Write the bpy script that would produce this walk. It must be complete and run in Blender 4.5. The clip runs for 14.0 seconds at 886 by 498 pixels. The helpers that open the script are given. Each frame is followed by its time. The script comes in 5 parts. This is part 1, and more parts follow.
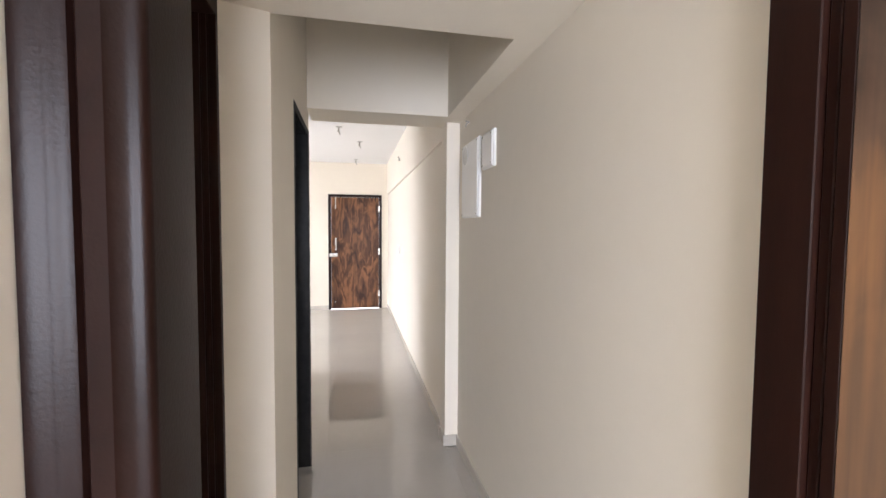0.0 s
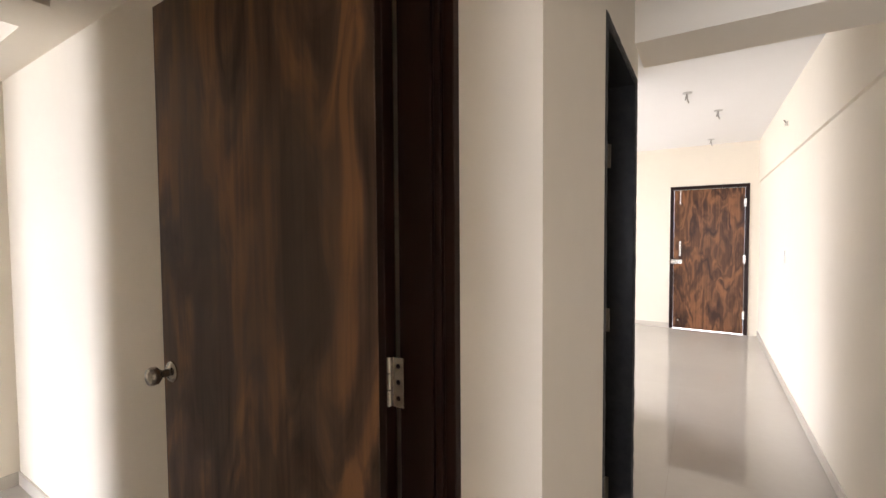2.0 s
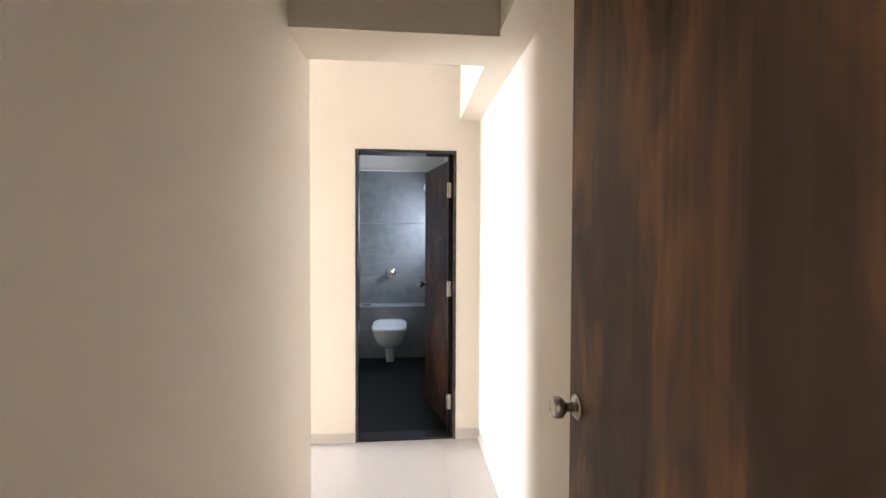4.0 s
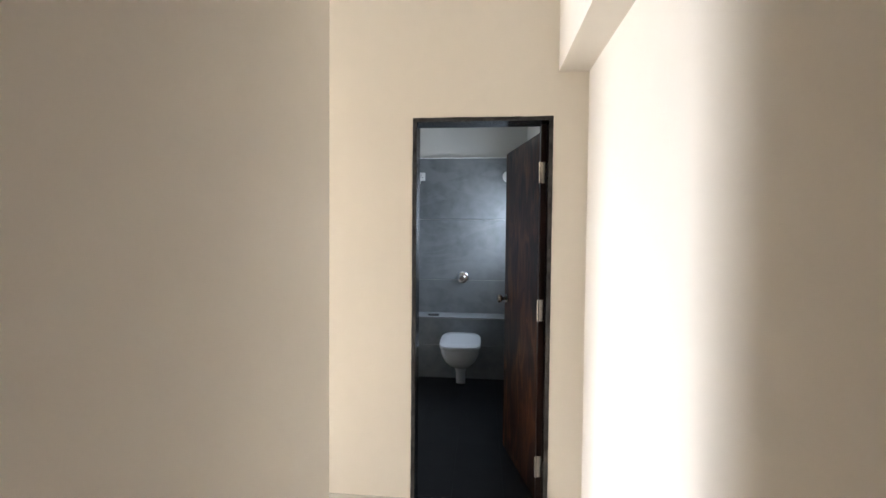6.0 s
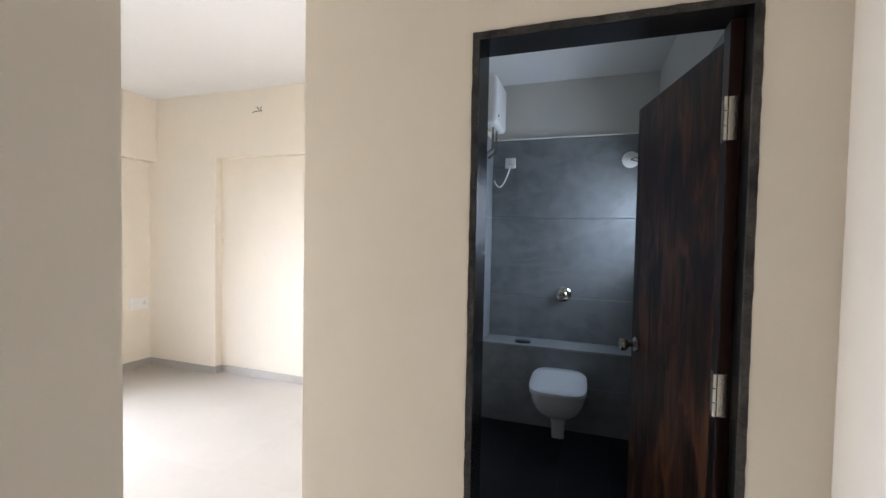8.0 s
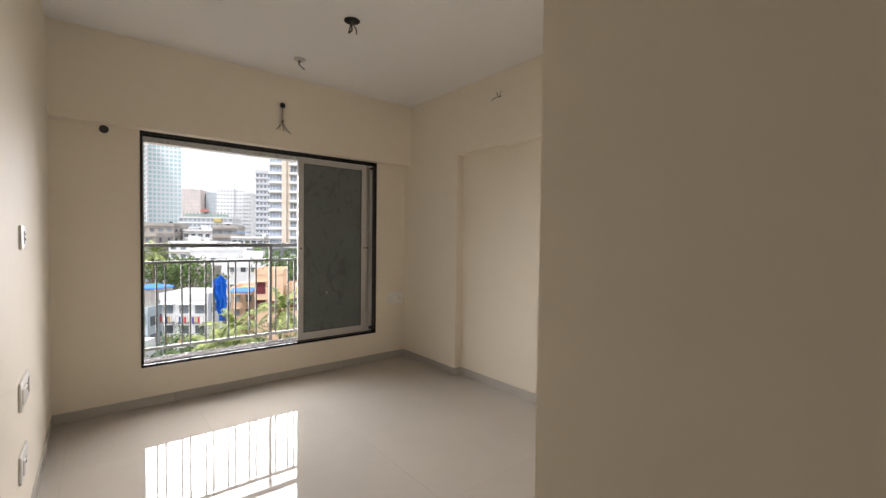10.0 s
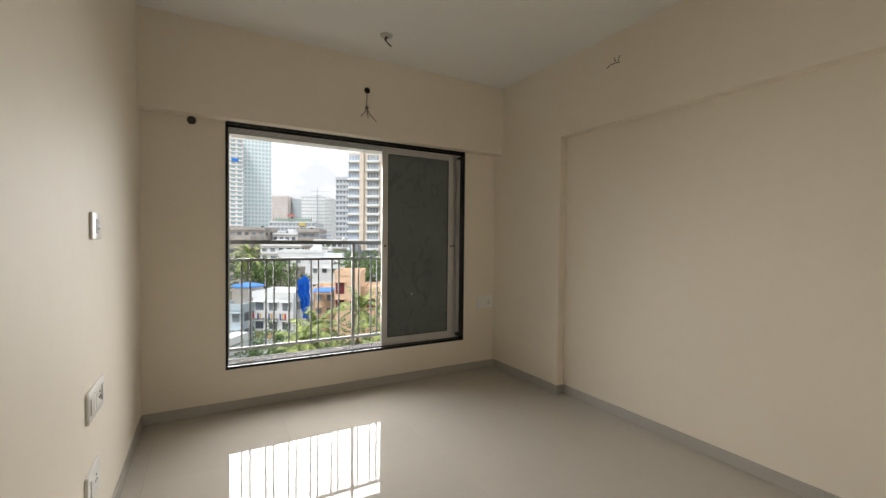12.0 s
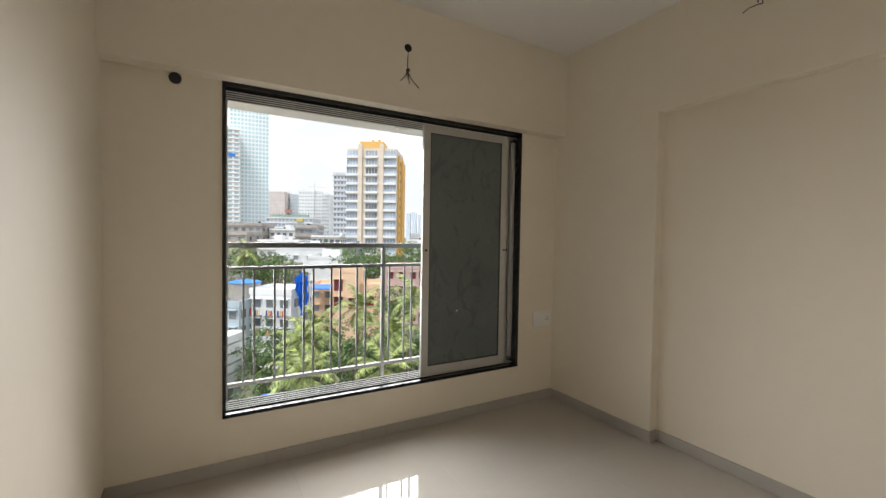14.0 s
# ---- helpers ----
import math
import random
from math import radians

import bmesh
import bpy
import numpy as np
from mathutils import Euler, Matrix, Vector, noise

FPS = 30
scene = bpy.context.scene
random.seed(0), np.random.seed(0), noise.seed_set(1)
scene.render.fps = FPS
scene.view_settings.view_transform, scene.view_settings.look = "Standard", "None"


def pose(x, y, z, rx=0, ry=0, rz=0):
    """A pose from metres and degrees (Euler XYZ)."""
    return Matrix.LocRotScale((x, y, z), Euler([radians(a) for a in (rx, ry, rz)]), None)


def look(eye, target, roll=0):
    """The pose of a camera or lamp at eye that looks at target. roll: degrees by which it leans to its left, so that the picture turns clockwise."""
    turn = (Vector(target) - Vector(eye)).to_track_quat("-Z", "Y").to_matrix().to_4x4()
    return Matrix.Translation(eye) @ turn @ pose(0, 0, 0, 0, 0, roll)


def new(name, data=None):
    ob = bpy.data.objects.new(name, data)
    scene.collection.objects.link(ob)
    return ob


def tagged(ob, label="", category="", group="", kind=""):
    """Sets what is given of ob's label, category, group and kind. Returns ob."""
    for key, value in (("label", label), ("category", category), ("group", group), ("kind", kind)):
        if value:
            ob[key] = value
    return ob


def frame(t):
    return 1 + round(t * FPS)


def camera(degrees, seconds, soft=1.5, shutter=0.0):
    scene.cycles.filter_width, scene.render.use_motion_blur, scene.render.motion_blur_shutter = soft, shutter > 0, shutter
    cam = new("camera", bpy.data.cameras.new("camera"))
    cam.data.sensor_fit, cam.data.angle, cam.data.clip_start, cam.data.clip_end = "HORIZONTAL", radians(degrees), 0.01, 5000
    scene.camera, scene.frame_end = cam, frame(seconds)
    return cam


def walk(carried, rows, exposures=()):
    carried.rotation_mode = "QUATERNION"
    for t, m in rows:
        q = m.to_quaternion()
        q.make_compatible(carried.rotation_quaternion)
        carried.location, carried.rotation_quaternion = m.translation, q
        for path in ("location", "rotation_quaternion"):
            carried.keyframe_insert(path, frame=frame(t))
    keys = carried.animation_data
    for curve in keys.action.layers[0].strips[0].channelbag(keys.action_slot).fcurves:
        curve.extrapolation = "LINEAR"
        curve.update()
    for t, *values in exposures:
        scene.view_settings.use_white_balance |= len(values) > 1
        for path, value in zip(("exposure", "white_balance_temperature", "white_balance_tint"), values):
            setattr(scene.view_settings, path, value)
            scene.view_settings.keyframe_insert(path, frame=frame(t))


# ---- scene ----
cam = camera(92.9, 14.0)
PATH = [
    (0, (-0.02, 0.071, 1.499), (0.396, 2.025, 1.4), 0.4),
    (0.5, (0.047, 0.347, 1.49), (0.247, 2.335, 1.393), 0.2),
    (1, (0.078, 0.562, 1.483), (-0.084, 2.553, 1.39), -0.0),
    (1.5, (0.037, 0.722, 1.455), (-0.539, 2.635, 1.37), -0.1),
    (2, (-0.041, 0.838, 1.451), (-1.092, 2.538, 1.373), -0.4),
    (2.5, (-0.144, 0.907, 1.432), (-1.626, 2.25, 1.392), 0.3),
    (3, (-0.23, 0.979, 1.451), (-2.012, 1.885, 1.408), 0.3),
    (3.5, (-0.293, 1.033, 1.463), (-2.231, 1.527, 1.418), 0.2),
    (4, (-0.384, 1.045, 1.459), (-2.375, 1.223, 1.414), 0.2),
    (4.2, (-0.45, 1.041, 1.458), (-2.448, 1.125, 1.41), 0.1),
    (6.5, (-1.464, 1.053, 1.504), (-3.451, 0.833, 1.441), 0.6),
    (7, (-1.707, 1.035, 1.519), (-3.682, 0.732, 1.454), 0.6),
    (7.5, (-1.942, 1.026, 1.512), (-3.894, 0.596, 1.447), 0.5),
    (8, (-2.203, 1.020, 1.504), (-4.097, 0.381, 1.439), 1.1),
    (8.5, (-2.402, 0.953, 1.470), (-4.195, 0.069, 1.408), 0.8),
    (8.6, (-2.419, 0.927, 1.471), (-4.191, 0.000, 1.402), 0.7),
    (9, (-2.534, 0.789, 1.476), (-4.186, -0.338, 1.412), 0.8),
    (9.2, (-2.600, 0.760, 1.466), (-4.173, -0.475, 1.405), 0.8),
    (11.5, (-2.87, 0.194, 1.364), (-3.86, -1.543, 1.318), 0.6),
    (12, (-2.891, 0.078, 1.355), (-3.88, -1.66, 1.31), 0.6),
    (12.5, (-2.924, -0.091, 1.365), (-3.915, -1.828, 1.316), 0.7),
    (13, (-2.936, -0.317, 1.387), (-3.93, -2.052, 1.335), 0.8),
    (13.5, (-2.913, -0.599, 1.393), (-3.907, -2.334, 1.336), 0.8),
    (14, (-2.929, -0.878, 1.396), (-3.929, -2.609, 1.335), 0.9),
]
EXPOSURES = [(0.0, 1.5, 5950, 18), (0.5, 1.42, 5950, 15), (1.0, 1.38, 5950, 13), (1.5, 1.47, 5950, 13), (2.0, 1.58, 6250, 19), (2.5, 1.7, 6350, 21), (3.0, 2.06, 6100, 20), (3.5, 2.28, 6100, 20), (4.2, 2.15, 6100, 20), (6.3, 1.53, 6050, 16), (7.5, 1.06, 6000, 15), (8.0, 1.08, 5850, 17), (8.5, 0.95, 5950, 18), (9.2, 0.15, 6550, 20), (11.3, -0.82, 6900, 13), (14.0, -0.75, 6750, 13)]
walk(cam, [(t, look(eye, target, roll)) for t, eye, target, roll in PATH], EXPOSURES)

# ---- world and sun: a bright overcast sky ----
world = bpy.data.worlds.new("sky")
scene.world = world
world.use_nodes = True
wn, wl = world.node_tree.nodes, world.node_tree.links
wn.clear()
sky = wn.new("ShaderNodeTexSky")
sky.sky_type, sky.sun_disc = "NISHITA", False
sky.sun_elevation, sky.sun_rotation = radians(55), radians(200)
sky.air_density, sky.dust_density = 1.0, 4.0
wtc = wn.new("ShaderNodeTexCoord")
wmap = wn.new("ShaderNodeMapping")
wmap.inputs["Scale"].default_value = (2.2, 2.2, 6.0)
wnoise = wn.new("ShaderNodeTexNoise")
wnoise.inputs["Scale"].default_value, wnoise.inputs["Detail"].default_value = 1.6, 6.0
wramp = wn.new("ShaderNodeValToRGB")
wramp.color_ramp.elements[0].position, wramp.color_ramp.elements[0].color = 0.40, (12.0, 13.1, 14.3, 1)
wramp.color_ramp.elements[1].position, wramp.color_ramp.elements[1].color = 0.64, (27.0, 27.3, 27.6, 1)
wmix = wn.new("ShaderNodeMix")
wmix.data_type = "RGBA"
wmix.inputs["Factor"].default_value = 0.85
wbg = wn.new("ShaderNodeBackground")
wbg.inputs["Strength"].default_value = 0.14
wout = wn.new("ShaderNodeOutputWorld")
wl.new(wtc.outputs["Generated"], wmap.inputs["Vector"])
wl.new(wmap.outputs["Vector"], wnoise.inputs["Vector"])
wl.new(wnoise.outputs["Fac"], wramp.inputs["Fac"])
wl.new(sky.outputs["Color"], wmix.inputs["A"])
wl.new(wramp.outputs["Color"], wmix.inputs["B"])
wl.new(wmix.outputs["Result"], wbg.inputs["Color"])
wl.new(wbg.outputs["Background"], wout.inputs["Surface"])
sun_data = bpy.data.lights.new("sun", "SUN")
sun_data.energy, sun_data.angle, sun_data.color = 5.0, radians(15), (1.0, 0.99, 0.98)
sun = new("sun", sun_data)
sun.matrix_world = look((30, -10, 60), (0, -30, 0))


def window_light(name, centre, target, w, h, watts, color=(0.94, 0.98, 1.0), spread=150):
    """Stands in for the sky's light in a window opening."""
    d = bpy.data.lights.new(name, "AREA")
    d.shape, d.size, d.size_y, d.energy, d.color = "RECTANGLE", w, h, watts, color
    d.spread = radians(spread)
    o = new(name, d)
    o.matrix_world = look(centre, target)
    return o


window_light("bedroom_window_light", (-4.15, -4.10, 1.22), (-4.15, 0, -0.55), 2.7, 1.80, 142, spread=110)
window_light("hall_window_light", (-4.12, 6.1, 1.33), (0, 6.1, -1.3), 2.6, 2.0, 31)
window_light("second_window_light", (-0.3, -3.1, 1.35), (-0.3, 0, 1.35), 1.75, 1.85, 50)
window_light("bath_window_light", (-5.50, 1.64, 1.68), (-5.30, 0, 1.45), 0.62, 0.6, 4.2, (0.70, 0.87, 1.0))


# ---- materials ----
def mat(name, color=(0.8, 0.8, 0.8), rough=0.5, metal=0.0, spec=0.5, noise_scale=0.0, amount=0.0, bump=0.0, bump_scale=60.0,
        second=None, stretch=(1, 1, 1), coat=0.0, per_object=0.0, rough_var=0.0):
    """A principled material: colour varied at two scales by noise, with fine relief."""
    m = bpy.data.materials.new(name)
    m.use_nodes = True
    n, l = m.node_tree.nodes, m.node_tree.links
    b = n["Principled BSDF"]
    b.inputs["Base Color"].default_value = (*color, 1)
    b.inputs["Roughness"].default_value = rough
    b.inputs["Metallic"].default_value = metal
    b.inputs["Specular IOR Level"].default_value = spec
    b.inputs["Coat Weight"].default_value = coat
    tc = n.new("ShaderNodeTexCoord")
    mp = n.new("ShaderNodeMapping")
    mp.inputs["Scale"].default_value = stretch
    geo = n.new("ShaderNodeNewGeometry")
    l.new(geo.outputs["Position"], mp.inputs["Vector"])
    if amount:
        big = n.new("ShaderNodeTexNoise")
        big.inputs["Scale"].default_value, big.inputs["Detail"].default_value = noise_scale, 4.0
        fine = n.new("ShaderNodeTexNoise")
        fine.inputs["Scale"].default_value, fine.inputs["Detail"].default_value = noise_scale * 14, 3.0
        l.new(mp.outputs["Vector"], big.inputs["Vector"])
        l.new(mp.outputs["Vector"], fine.inputs["Vector"])
        add = n.new("ShaderNodeMath")
        add.operation = "MULTIPLY_ADD"
        add.inputs[1].default_value = 0.35
        l.new(fine.outputs["Fac"], add.inputs[0])
        l.new(big.outputs["Fac"], add.inputs[2])
        ramp = n.new("ShaderNodeValToRGB")
        ramp.color_ramp.elements[0].position, ramp.color_ramp.elements[1].position = 0.40, 0.95
        other = second or tuple(c * (1 - amount) for c in color)
        ramp.color_ramp.elements[0].color, ramp.color_ramp.elements[1].color = (*color, 1), (*other, 1)
        l.new(add.outputs[0], ramp.inputs["Fac"])
        last = ramp.outputs["Color"]
        if per_object:
            info = n.new("ShaderNodeObjectInfo")
            mr = n.new("ShaderNodeMapRange")
            mr.inputs["To Min"].default_value, mr.inputs["To Max"].default_value = 1 - per_object, 1 + per_object
            hsv = n.new("ShaderNodeHueSaturation")
            l.new(info.outputs["Random"], mr.inputs["Value"])
            l.new(mr.outputs["Result"], hsv.inputs["Value"])
            l.new(last, hsv.inputs["Color"])
            last = hsv.outputs["Color"]
        l.new(last, b.inputs["Base Color"])
        if rough_var:
            rr = n.new("ShaderNodeMapRange")
            rr.inputs["From Min"].default_value, rr.inputs["From Max"].default_value = 0.3, 0.7
            rr.inputs["To Min"].default_value, rr.inputs["To Max"].default_value = rough, rough + rough_var
            l.new(big.outputs["Fac"], rr.inputs["Value"])
            l.new(rr.outputs["Result"], b.inputs["Roughness"])
    if bump:
        bn = n.new("ShaderNodeTexNoise")
        bn.inputs["Scale"].default_value, bn.inputs["Detail"].default_value = bump_scale, 5.0
        l.new(mp.outputs["Vector"], bn.inputs["Vector"])
        bp = n.new("ShaderNodeBump")
        bp.inputs["Strength"].default_value, bp.inputs["Distance"].default_value = bump, 0.01
        l.new(bn.outputs["Fac"], bp.inputs["Height"])
        l.new(bp.outputs["Normal"], b.inputs["Normal"])
    return m


def wood_mat(name, dark, mid, light, rough=0.35, scale=1.0, grey=None, broad=False):
    """Walnut laminate: long wavy vertical figure with lighter flames."""
    m = bpy.data.materials.new(name)
    m.use_nodes = True
    n, l = m.node_tree.nodes, m.node_tree.links
    b = n["Principled BSDF"]
    tc = n.new("ShaderNodeTexCoord")
    info = n.new("ShaderNodeObjectInfo")
    off = n.new("ShaderNodeVectorMath")
    off.operation = "MULTIPLY_ADD"
    l.new(info.outputs["Random"], off.inputs[0])
    off.inputs[1].default_value = (7.0, 3.0, 5.0)
    l.new(tc.outputs["Object"], off.inputs[2])
    mp = n.new("ShaderNodeMapping")
    mp.inputs["Scale"].default_value = (3.9 * scale, 3.9 * scale, 1.3 * scale) if broad else (4.6 * scale, 4.6 * scale, 1.25 * scale)
    l.new(off.outputs[0], mp.inputs["Vector"])
    warp = n.new("ShaderNodeTexNoise")
    warp.inputs["Scale"].default_value, warp.inputs["Detail"].default_value = 1.1, 2.0
    l.new(mp.outputs["Vector"], warp.inputs["Vector"])
    mixv = n.new("ShaderNodeVectorMath")
    mixv.operation = "MULTIPLY_ADD"
    mixv.inputs[1].default_value = (1.5, 1.5, 1.5)
    l.new(warp.outputs["Color"], mixv.inputs[0])
    l.new(mp.outputs["Vector"], mixv.inputs[2])
    flame = n.new("ShaderNodeTexNoise")
    flame.inputs["Scale"].default_value, flame.inputs["Detail"].default_value, flame.inputs["Distortion"].default_value = 1.3, 5.0 if broad else 7.0, 1.3 if broad else 1.5
    l.new(mixv.outputs[0], flame.inputs["Vector"])
    grain_map = n.new("ShaderNodeMapping")
    grain_map.inputs["Scale"].default_value = (60, 60, 1.6)
    l.new(off.outputs[0], grain_map.inputs["Vector"])
    grain = n.new("ShaderNodeTexNoise")
    grain.inputs["Scale"].default_value, grain.inputs["Detail"].default_value = 1.0, 6.0
    l.new(grain_map.outputs["Vector"], grain.inputs["Vector"])
    add = n.new("ShaderNodeMath")
    add.operation = "MULTIPLY_ADD"
    add.inputs[1].default_value = 0.26 if broad else 0.34
    l.new(grain.outputs["Fac"], add.inputs[0])
    l.new(flame.outputs["Fac"], add.inputs[2])
    ramp = n.new("ShaderNodeValToRGB")
    e = ramp.color_ramp.elements
    low = 0.48 if broad else 0.52
    e[0].position, e[0].color = low, (*dark, 1)
    e[1].position, e[1].color = low + (0.28 if broad else 0.32), (*light, 1)
    em = e.new(low + 0.14)
    em.color = (*mid, 1)
    l.new(add.outputs[0], ramp.inputs["Fac"])
    last = ramp.outputs["Color"]
    if grey:
        wide = n.new("ShaderNodeTexNoise")
        wide.inputs["Scale"].default_value, wide.inputs["Detail"].default_value = 0.9, 3.0
        l.new(mixv.outputs[0], wide.inputs["Vector"])
        fac = n.new("ShaderNodeMapRange")
        fac.inputs["From Min"].default_value, fac.inputs["From Max"].default_value = 0.46, 0.60
        fac.inputs["To Max"].default_value = 0.6
        l.new(wide.outputs["Fac"], fac.inputs["Value"])
        mx = n.new("ShaderNodeMix")
        mx.data_type = "RGBA"
        mx.inputs["B"].default_value = (*grey, 1)
        l.new(fac.outputs["Result"], mx.inputs["Factor"])
        l.new(last, mx.inputs["A"])
        last = mx.outputs["Result"]
    l.new(last, b.inputs["Base Color"])
    b.inputs["Roughness"].default_value = rough
    b.inputs["Specular IOR Level"].default_value = 0.15
    bp = n.new("ShaderNodeBump")
    bp.inputs["Strength"].default_value, bp.inputs["Distance"].default_value = 0.06, 0.004
    l.new(grain.outputs["Fac"], bp.inputs["Height"])
    l.new(bp.outputs["Normal"], b.inputs["Normal"])
    return m


M_WALL = mat("cream wall paint", (0.84, 0.765, 0.645), 0.62, noise_scale=0.9, amount=0.06, bump=0.04, bump_scale=70)
M_WALL_PALE = mat("pale grey wall paint", (0.72, 0.70, 0.64), 0.6, noise_scale=0.9, amount=0.06, bump=0.04, bump_scale=70)
M_CEIL = mat("white ceiling paint", (0.82, 0.81, 0.79), 0.7, noise_scale=0.8, amount=0.04, bump=0.08, bump_scale=80)
M_FLOOR = mat("polished ivory tile", (0.485, 0.45, 0.40), 0.004, spec=0.72, noise_scale=1.6, amount=0.07, per_object=0.012, rough_var=0.005)
M_GROUT = mat("tile grout", (0.56, 0.53, 0.48), 0.7, noise_scale=8, amount=0.1)
M_SKIRT = mat("grey beige skirting tile", (0.46, 0.43, 0.39), 0.25, noise_scale=3.0, amount=0.08, per_object=0.02)
M_FRAME = mat("dark brown varnished frame", (0.024, 0.009, 0.006), 0.34, spec=0.16, noise_scale=3.0, amount=0.5, bump=0.03, bump_scale=30, stretch=(6, 6, 0.6))
M_FRAME_GLOSS = mat("glossy brown varnished frame", (0.018, 0.007, 0.005), 0.32, spec=0.15, noise_scale=3.0, amount=0.5, bump=0.05, bump_scale=220)
M_LEAF = wood_mat("walnut laminate", (0.072, 0.046, 0.033), (0.156, 0.094, 0.062), (0.355, 0.178, 0.082), 0.46, scale=0.8, grey=(0.130, 0.094, 0.070), broad=True)
M_LEAF_RED = wood_mat("red walnut laminate", (0.045, 0.019, 0.012), (0.105, 0.047, 0.022), (0.23, 0.10, 0.043), 0.3, scale=1.3, broad=True)
M_LEAF_DARK = wood_mat("dark walnut laminate", (0.014, 0.008, 0.006), (0.050, 0.023, 0.015), (0.15, 0.064, 0.029), 0.36, scale=1.3)
M_GRANITE = mat("black granite", (0.010, 0.010, 0.011), 0.22, spec=0.35, noise_scale=30, amount=0.4, second=(0.022, 0.021, 0.021), bump=0.05, bump_scale=50)
M_GRANITE_RAW = mat("sawn granite edge", (0.014, 0.013, 0.013), 0.75, spec=0.25, noise_scale=18, amount=0.5, second=(0.10, 0.092, 0.08), bump=0.9, bump_scale=120)
M_GRANITE_POL = mat("polished black granite", (0.010, 0.010, 0.011), 0.22, spec=0.20, noise_scale=30, amount=0.3)
M_STEEL = mat("brushed steel", (0.46, 0.43, 0.38), 0.22, metal=1.0, noise_scale=30, amount=0.2, bump=0.05, bump_scale=200)
M_CHROME = mat("chrome", (0.72, 0.72, 0.72), 0.08, metal=1.0)
# near-black that paints the shade inside open hollows
M_SHADOW = mat("painted shade of hollows", (0.01, 0.01, 0.01), 0.9)
M_WHITE_PLASTIC = mat("white plastic", (0.87, 0.855, 0.82), 0.3, noise_scale=6, amount=0.04)
M_DARK_PLASTIC = mat("dark plastic", (0.02, 0.02, 0.022), 0.4)
M_CERAMIC = mat("white glazed ceramic", (0.80, 0.82, 0.84), 0.07, spec=0.6, noise_scale=3, amount=0.02)
M_BATH_TILE = mat("grey slate tile", (0.115, 0.123, 0.128), 0.32, noise_scale=0.75, amount=0.5, second=(0.34, 0.355, 0.362), bump=0.06, bump_scale=30, per_object=0.05, rough_var=0.15)
M_BATH_FLOOR = mat("black floor tile", (0.014, 0.014, 0.016), 0.5, spec=0.25, noise_scale=5, amount=0.4, per_object=0.1)
M_BATH_GROUT = mat("dark grout", (0.02, 0.02, 0.02), 0.9)
M_ALU = mat("grey anodised aluminium", (0.55, 0.54, 0.52), 0.38, metal=0.35, noise_scale=12, amount=0.08)
# one track aluminium in two tones: ribs lightened as lit, gaps blackened as shaded
M_ALU_LIT = mat("aluminium rib with painted light", (0.80, 0.79, 0.77), 0.35, noise_scale=12, amount=0.06)
M_ALU_SHADE = mat("track aluminium with painted shade", (0.010, 0.010, 0.010), 0.8, spec=0.1, noise_scale=12, amount=0.2)
M_RAIL = mat("grey painted steel rail", (0.125, 0.132, 0.127), 0.42, metal=0.1, noise_scale=9, amount=0.15)


def patched(m, color, tilt, scale, low, high, most):
    """Adds wisps of another colour with a slant of their own to a material."""
    n, l = m.node_tree.nodes, m.node_tree.links
    b = n["Principled BSDF"]
    ground = b.inputs["Base Color"].links[0].from_socket
    geo = n.new("ShaderNodeNewGeometry")
    mp = n.new("ShaderNodeMapping")
    mp.inputs["Rotation"].default_value, mp.inputs["Scale"].default_value = tilt, scale
    l.new(geo.outputs["Position"], mp.inputs["Vector"])
    wisp = n.new("ShaderNodeTexNoise")
    wisp.inputs["Scale"].default_value, wisp.inputs["Detail"].default_value, wisp.inputs["Distortion"].default_value = 0.9, 7.0, 1.6
    l.new(mp.outputs["Vector"], wisp.inputs["Vector"])
    edge = n.new("ShaderNodeMapRange")
    edge.inputs["From Min"].default_value, edge.inputs["From Max"].default_value, edge.inputs["To Max"].default_value = low, high, most
    l.new(wisp.outputs["Fac"], edge.inputs["Value"])
    mx = n.new("ShaderNodeMix")
    mx.data_type = "RGBA"
    mx.inputs["B"].default_value = (*color, 1)
    l.new(edge.outputs["Result"], mx.inputs["Factor"])
    l.new(ground, mx.inputs["A"])
    l.new(mx.outputs["Result"], b.inputs["Base Color"])
    return m


M_PANE = patched(mat("smeared grey glass", (0.150, 0.178, 0.176), 0.25, spec=0.4, noise_scale=2.2, amount=0.3, second=(0.105, 0.126, 0.123), rough_var=0.3),
                 (0.065, 0.079, 0.077), (0, radians(28), 0), (9.0, 9.0, 5.0), 0.55, 0.66, 0.5)
patched(M_BATH_TILE, (0.27, 0.285, 0.29), (radians(38), 0, 0), (1.5, 1.6, 4.2), 0.52, 0.60, 0.45)
M_WIRE_PALE = mat("pale grey wire", (0.40, 0.38, 0.34), 0.5)
M_WIRE = mat("copper and grey wire", (0.13, 0.10, 0.08), 0.5)
M_SOFFIT = mat("outside white plaster", (0.86, 0.85, 0.83), 0.8, noise_scale=2, amount=0.1, bump=0.2)


# ---- building helpers ----
def box(bm, x0, x1, y0, y1, z0, z1, bevel=0.0, seg=1):
    """Adds a box to bm, its edges rounded by bevel."""
    got = bmesh.ops.create_cube(bm, size=1.0, matrix=Matrix.LocRotScale(((x0 + x1) / 2, (y0 + y1) / 2, (z0 + z1) / 2), None, (abs(x1 - x0), abs(y1 - y0), abs(z1 - z0))))
    if bevel:
        edges = list({e for v in got["verts"] for e in v.link_edges})
        bmesh.ops.bevel(bm, geom=edges, offset=bevel, segments=seg, profile=0.5, affect="EDGES")


